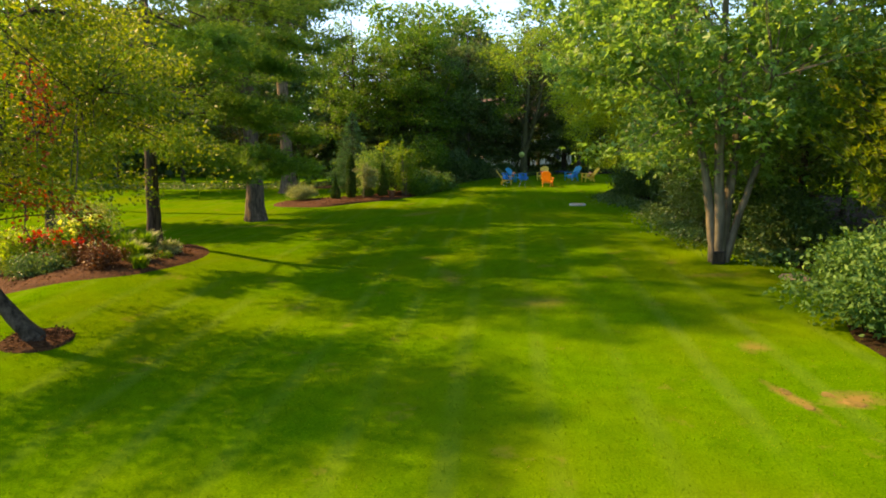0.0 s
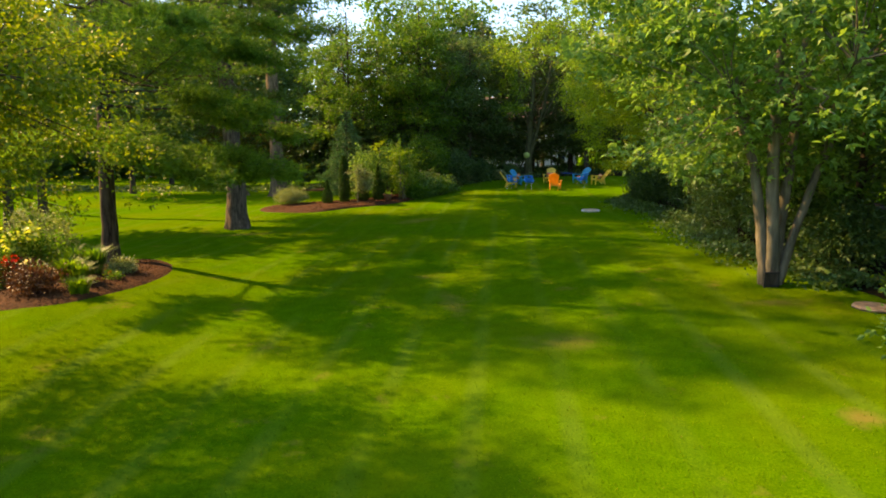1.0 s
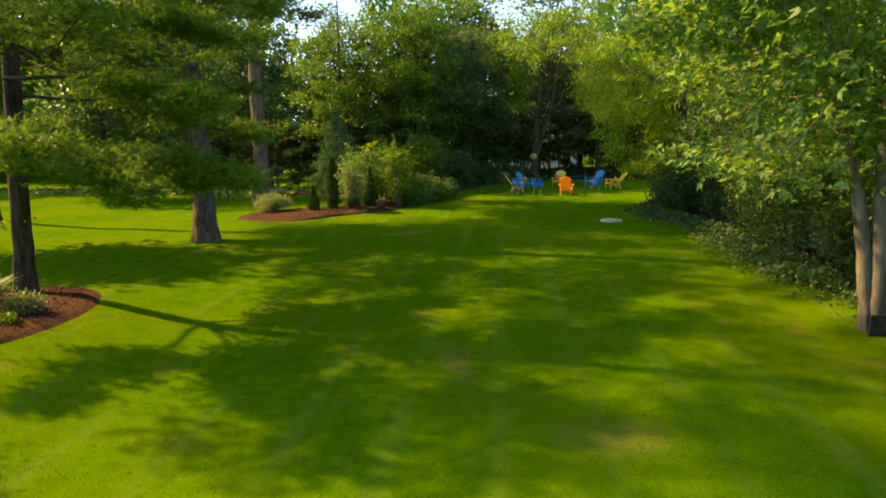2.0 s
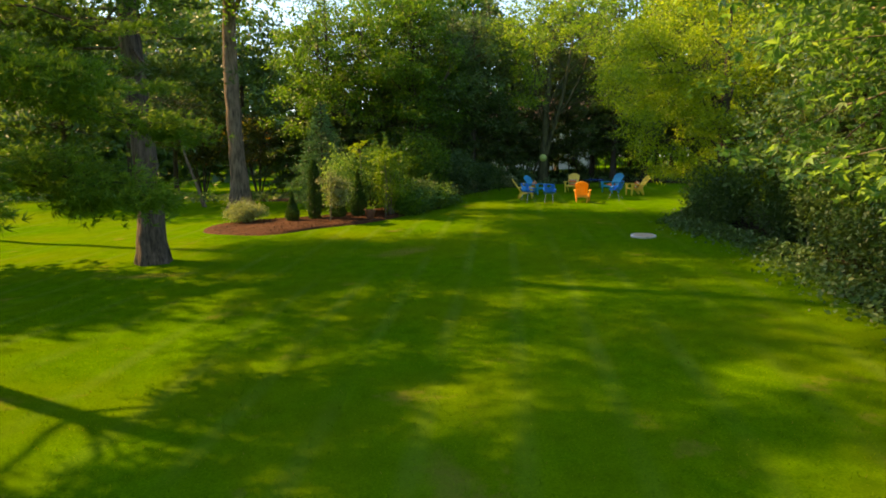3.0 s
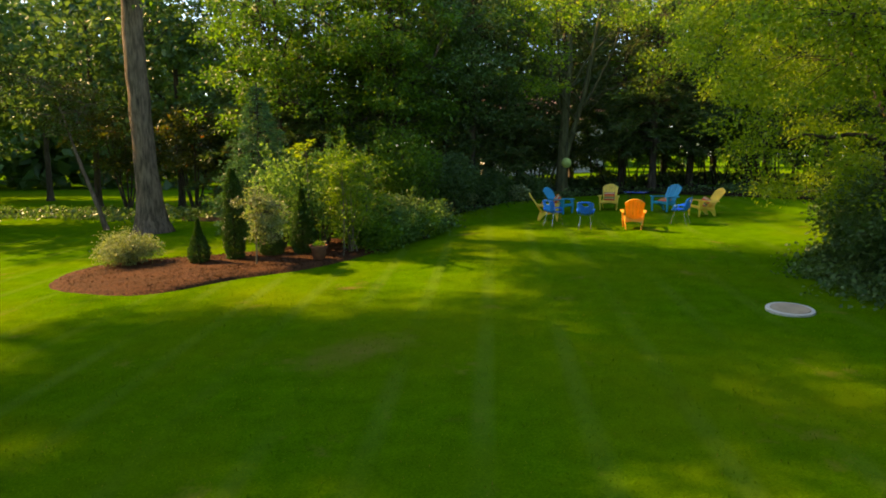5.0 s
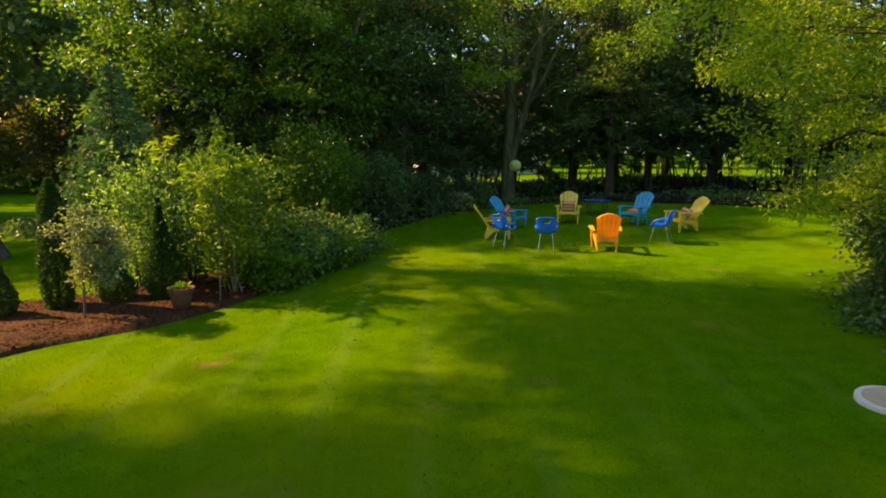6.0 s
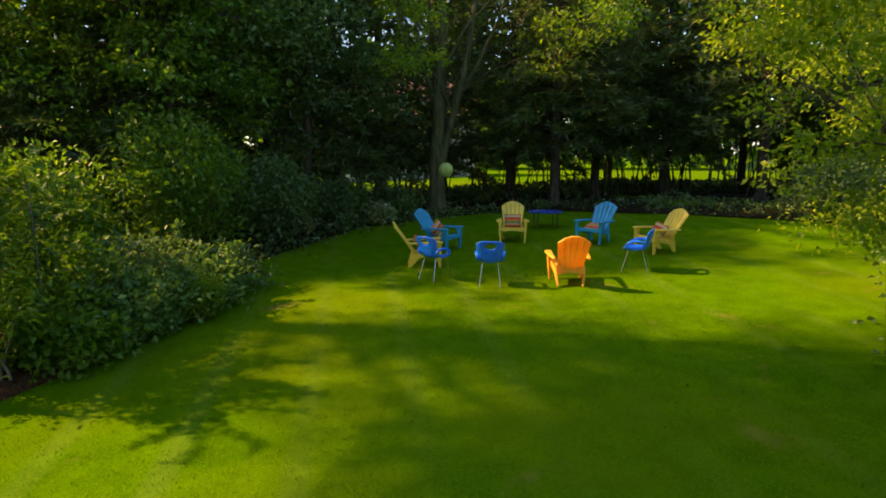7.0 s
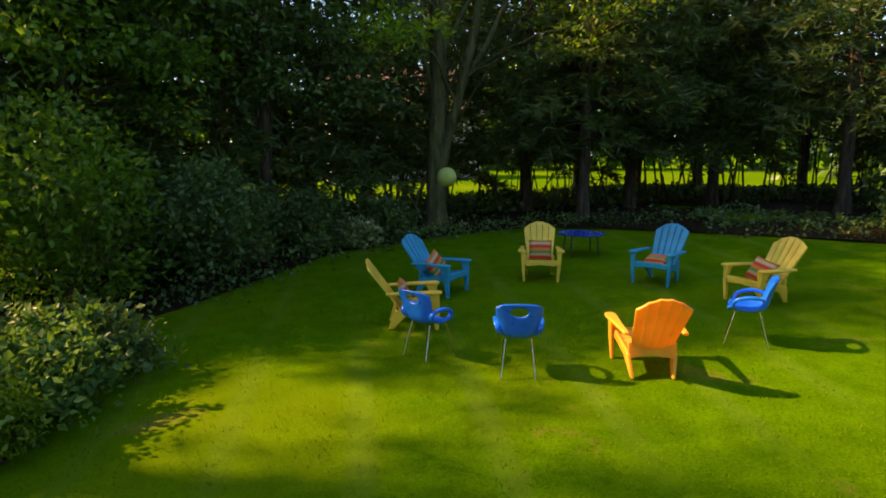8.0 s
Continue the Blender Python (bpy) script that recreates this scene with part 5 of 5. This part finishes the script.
def shell_chair(x, y, turn, label):
    """A blue moulded armchair with a grip hole, on four thin steel legs; its front looks along +y."""
    ob = thing("shell_chair", x, y, label, "chair", "chairs in a ring", turn, size=0.95)
    prof = [(-0.31, 0.90), (-0.30, 0.86), (-0.285, 0.80), (-0.265, 0.73), (-0.245, 0.66), (-0.225, 0.58), (-0.20, 0.51), (-0.15, 0.465), (-0.06, 0.45), (0.05, 0.452), (0.15, 0.458), (0.22, 0.455), (0.255, 0.435)]
    bm = bmesh.new()
    nu = 36
    s0, s1 = np.linspace(0, 1, len(prof)), np.linspace(0, 1, 40)
    prof = [(float(a), float(b)) for a, b in zip(np.interp(s1, s0, [q[0] for q in prof]), np.interp(s1, s0, [q[1] for q in prof]))]

    def surface(i, k):
        """The shell's skin at column i and row k, which need not be whole."""
        u, v = -1 + 2 * i / nu, k / (len(prof) - 1)
        py, pz = (float(np.interp(k, range(len(prof)), [q[a] for q in prof])) for a in (0, 1))
        half = float(np.interp(v, (0, 0.25, 0.5, 0.65, 0.85, 1.0), (0.265, 0.262, 0.225, 0.215, 0.25, 0.225)))
        wrap = abs(u) ** 3
        corner = 0.02 * max(0.0, abs(u) - 0.75) / 0.25 * max(0.0, 1 - v * 12)
        return (u * (half - corner), py + 0.11 * wrap * (1 - v) * (0.4 + v), pz + 0.13 * wrap * math.sin(min(1, v * 1.2) * math.pi * 0.55) * (1 - 0.6 * v) - 0.03 * wrap * (1 - v) - corner)

    rows = []
    hole_k, hole_a, hole_b = 6.4, 7.6, 3.1
    for k in range(len(prof)):
        row = []
        for i in range(nu + 1):
            di, dk = (i - nu / 2) / hole_a, (k - hole_k) / hole_b
            far = math.hypot(di, dk)
            if 0.72 < far < 1.3:                         # vertices near the hole are drawn onto its rim
                row.append(bm.verts.new(surface(nu / 2 + di / far * hole_a, hole_k + dk / far * hole_b)))
            else:
                row.append(bm.verts.new(surface(i, k)))
        rows.append(row)
    for k in range(len(prof) - 1):
        for i in range(nu):
            if math.hypot((i + 0.5 - nu / 2) / hole_a, (k + 0.5 - hole_k) / hole_b) < 1:
                continue
            bm.faces.new((rows[k][i], rows[k][i + 1], rows[k + 1][i + 1], rows[k + 1][i]))
    bmesh.ops.remove_doubles(bm, verts=bm.verts, dist=0.0008)
    shell = part("shell", bm, BLUE, ob, smooth=True)
    md = shell.modifiers.new("thick", "SOLIDIFY")
    md.thickness, md.offset = 0.02, 0
    for s in (-1, 1):
        loop = []
        for a in np.linspace(0, 2 * math.pi, 24, endpoint=False):
            yy, zz = 0.0 + 0.19 * math.cos(a), 0.565 + 0.085 * math.sin(a) + 0.02 * math.cos(a) * -1
            loop.append((s * (0.242 + 0.03 * math.sin(a)), yy, zz))
        bm = bmesh.new()
        rings = []
        for k, q in enumerate(loop):
            q, a = Vector(q), 2 * math.pi * k / len(loop)
            out = Vector((0, math.cos(a), math.sin(a)))
            side = Vector((s, 0, 0))
            rings.append([bm.verts.new(q + out * du * 0.022 + side * dv * 0.028) for du, dv in ((1, 0.7), (0.7, 1), (-0.7, 1), (-1, 0.7), (-1, -0.7), (-0.7, -1), (0.7, -1), (1, -0.7))])
        for k in range(len(rings)):
            a, b = rings[k], rings[(k + 1) % len(rings)]
            for j in range(8):
                bm.faces.new((a[j], a[(j + 1) % 8], b[(j + 1) % 8], b[j]))
        bmesh.ops.recalc_face_normals(bm, faces=bm.faces)
        part("armrest", bm, BLUE, ob, smooth=True)
    for sx in (-1, 1):
        for top, foot in (((sx * 0.15, -0.12), (sx * 0.20, -0.25)), ((sx * 0.17, 0.16), (sx * 0.24, 0.27))):
            leg = Tubes()
            leg.add([(*top, 0.445), (*foot, 0.0)], (0.009, 0.008), 8)
            part("leg", leg.mesh("leg"), CHROME, ob, "thin steel leg")
    return ob


shell_chair(5.30, 47.72, -54, "moulded blue armchair on thin steel legs")
shell_chair(6.37, 46.68, -18, "moulded blue armchair seen with its grip hole")
shell_chair(10.10, 46.66, 50, "moulded blue armchair with looped arms in sunlight")

table = thing("garden_table", 10.5, 53.2, "round table with glossy blue top and dark legs", "table")
part("tabletop", lathe([(0.57, 0.535), (0.60, 0.545), (0.60, 0.565), (0.58, 0.572)], 40), TABLE_BLUE, table)
for k in range(4):
    a = 0.6 + k * math.pi / 2
    leg = Tubes()
    leg.add([(0.46 * math.cos(a), 0.46 * math.sin(a), 0.54), (0.5 * math.cos(a), 0.5 * math.sin(a), 0)], (0.02, 0.017), 8)
    part("leg", leg.mesh("leg"), BLACK_METAL, table)
lamp = thing("paper_lantern", 7.24, 54.3, "round lime-green paper lantern hanging from a branch", "lantern", z=3.94)
part("globe", lathe([(0.05 if abs(a) > 88 else 0.25 * math.cos(radians(a)) * (1 + 0.012 * (-1) ** int(k)), 0.25 * math.sin(radians(a))) for k, a in enumerate(np.linspace(-80, 80, 33))], 28), LANTERN, lamp, smooth=True)
cord = Tubes()
cord.add([(0, 0, 0.24), (0, 0, 1.5), (0, 0, 2.9)], (0.006, 0.006, 0.006), 5)
part("cord", cord.mesh("cord"), BLACK_METAL, lamp)

# ---- distance ----
def far_wood(name, way, height, depth, count, leaf, mat, label, seed, base=0.0):
    """Far trees, one leafy mass with an uneven skyline."""
    rng = np.random.default_rng(seed)
    way = np.asarray(way, float)
    s = rng.uniform(0, len(way) - 1, count)
    i = s.astype(int)
    p = way[i] + (way[i + 1] - way[i]) * (s - i)[:, None] + rng.normal(size=(count, 2)) * depth
    top = np.array([height * (0.75 + 0.55 * noise.noise((x * 0.11, y * 0.11, seed)) + 0.15 * noise.noise((x * 0.4, y * 0.4, seed))) for x, y in p])
    z = np.array([ground_height(x, y) for x, y in p]) + base + (top - base) * rng.uniform(0, 1, count) ** 0.8
    tagged(part(name, leaf_mesh(name, rng, np.column_stack([p, z]) * PLAN, leaf * PLAN, 0.7, 0.35), mat), label, "woods", kind="stuff")


far_wood("far_trees", [(-66, 88), (-52, 92), (-38, 94), (-26, 96)], 26, 3, 7000, 1.7, LEAF_DARK, "tall leafy trees beyond the neighbouring lawn", 10)
far_wood("far_trees", [(-110, 60), (-85, 95), (-50, 118), (-10, 128), (30, 128), (70, 112), (100, 80)], 19, 5, 19000, 1.8, LEAF_MID, "distant belt of leafy trees", 5)
far_wood("far_trees", [(40, -40), (48, 0), (46, 40), (50, 80)], 16, 4, 9000, 1.5, LEAF_DARK, "belt of trees beyond the wood's edge", 6)
far_wood("far_trees", [(-70, -40), (-62, 0), (-66, 40), (-80, 70)], 25, 4, 14000, 2.0, LEAF_DARK, "belt of trees beyond the neighbouring lawn", 7)
far_wood("hedge", [(-9, 60.5), (-2, 60), (4, 62.5), (12, 63.6), (22, 63), (32, 60)], 1.05, 0.6, 15000, 0.22, LEAF_DARK, "low dark hedge behind the row of spruces", 8)
far_wood("hedge", [(26, 57), (22.5, 52), (20.5, 47)], 1.5, 0.9, 6000, 0.22, LEAF_DARK, "low dark bushes at the corner of the lawn", 9)


thicket = Tubes()
rng = np.random.default_rng(55)
for k in range(150):
    x = rng.uniform(-4, 29)
    y = 60.5 + 2.6 * math.sin((x + 4) / 33 * math.pi) + rng.normal() * 0.9
    z = ground_height(x, y)
    hgt, dx, dy = rng.uniform(2.2, 4.6), rng.normal() * 0.7, rng.normal() * 0.4
    thicket.add(np.array([(x, y, z - 0.05), (x + dx * 0.3, y + dy * 0.3, z + hgt * 0.45), (x + dx, y + dy, z + hgt)]) * PLAN, np.array((0.035, 0.026, 0.01)) * rng.uniform(0.6, 1.6), 4)
tagged(part("thicket", thicket.mesh("thicket"), BARK_DARK), "bare dark stems of undergrowth between the spruces", "undergrowth", kind="stuff")

# ---- neighbour's house ----
house = thing("house", 13.0, 96.0, "pale two-storey house with a brown roof beyond the trees", "house")
HW, HD, HH, HR = 6.5, 4.5, 6.2, 10.0
plate("wall", [(-HW, -HD, -0.4), (HW, -HD, -0.4), (HW, -HD, HH), (-HW, -HD, HH)], (0, 0.3, 0), STUCCO, house, 0)
plate("wall", [(-HW, HD, -0.4), (HW, HD, -0.4), (HW, HD, HH), (-HW, HD, HH)], (0, -0.3, 0), STUCCO, house, 0)
for s in (-1, 1):
    plate("wall", [(s * (HW - 0.003), -HD + 0.3, -0.4), (s * (HW - 0.003), HD - 0.3, -0.4), (s * (HW - 0.003), HD - 0.3, HH), (s * (HW - 0.003), 0, HR - 0.25), (s * (HW - 0.003), -HD + 0.3, HH)], (-s * 0.3, 0, 0), STUCCO, house, 0)
    plate("roof", [(-HW - 0.5, s * (HD + 0.6), HH - 0.45), (HW + 0.5, s * (HD + 0.6), HH - 0.45), (HW + 0.5, 0, HR), (-HW - 0.5, 0, HR)], (0, 0, 0.2), ROOF, house, 0)
for wx in (-4.4, -1.5, 1.5, 4.4):
    for wz in (0.9, 3.9):
        win = plate("window", [(wx - 0.6, -HD - 0.02, wz), (wx + 0.6, -HD - 0.02, wz), (wx + 0.6, -HD - 0.02, wz + 1.5), (wx - 0.6, -HD - 0.02, wz + 1.5)], (0, -0.06, 0), WHITE_PAINT, house, 0)
        plate("pane", [(wx - 0.5, -HD - 0.09, wz + 0.1), (wx + 0.5, -HD - 0.09, wz + 0.1), (wx + 0.5, -HD - 0.09, wz + 1.4), (wx - 0.5, -HD - 0.09, wz + 1.4)], (0, -0.02, 0), GLASS_DARK, win, 0)

# ---- grass blades on the lawn ----
rng = np.random.default_rng(77)
bn = 110000
by = 3.0 + 50.0 * rng.uniform(0, 1, bn)
bx = rng.uniform(-10.5, 10.0, bn)
bz = np.array([ground_height(x, y) for x, y in zip(bx, by)]) * PLAN + 0.005
root = np.column_stack([bx * PLAN, by * PLAN, bz])
ang = rng.uniform(0, 6.283, bn)
lean = np.column_stack([np.cos(ang), np.sin(ang), np.zeros(bn)]) * rng.uniform(0.2, 1.1, (bn, 1)) + np.array((0, 0, 1.0))
tall = rng.uniform(0.015, 0.04, (bn, 1))
side = np.column_stack([-np.sin(ang), np.cos(ang), np.zeros(bn)]) * 0.006
blades = np.stack([root - side, root + side, root + unit(lean) * tall], 1).reshape(-1, 3)
GRASS_BLADE = leaf_material("grass_blades", (0.066, 0.142, 0.003), (0.124, 0.204, 0.005), (0.20, 0.19, 0.03), 0.35, 0.8, 0.0)
tagged(part("grass", mesh_from("grass", blades, np.arange(len(blades)).reshape(-1, 3)), GRASS_BLADE), "short mown blades of grass on the lawn", "grass", kind="stuff")
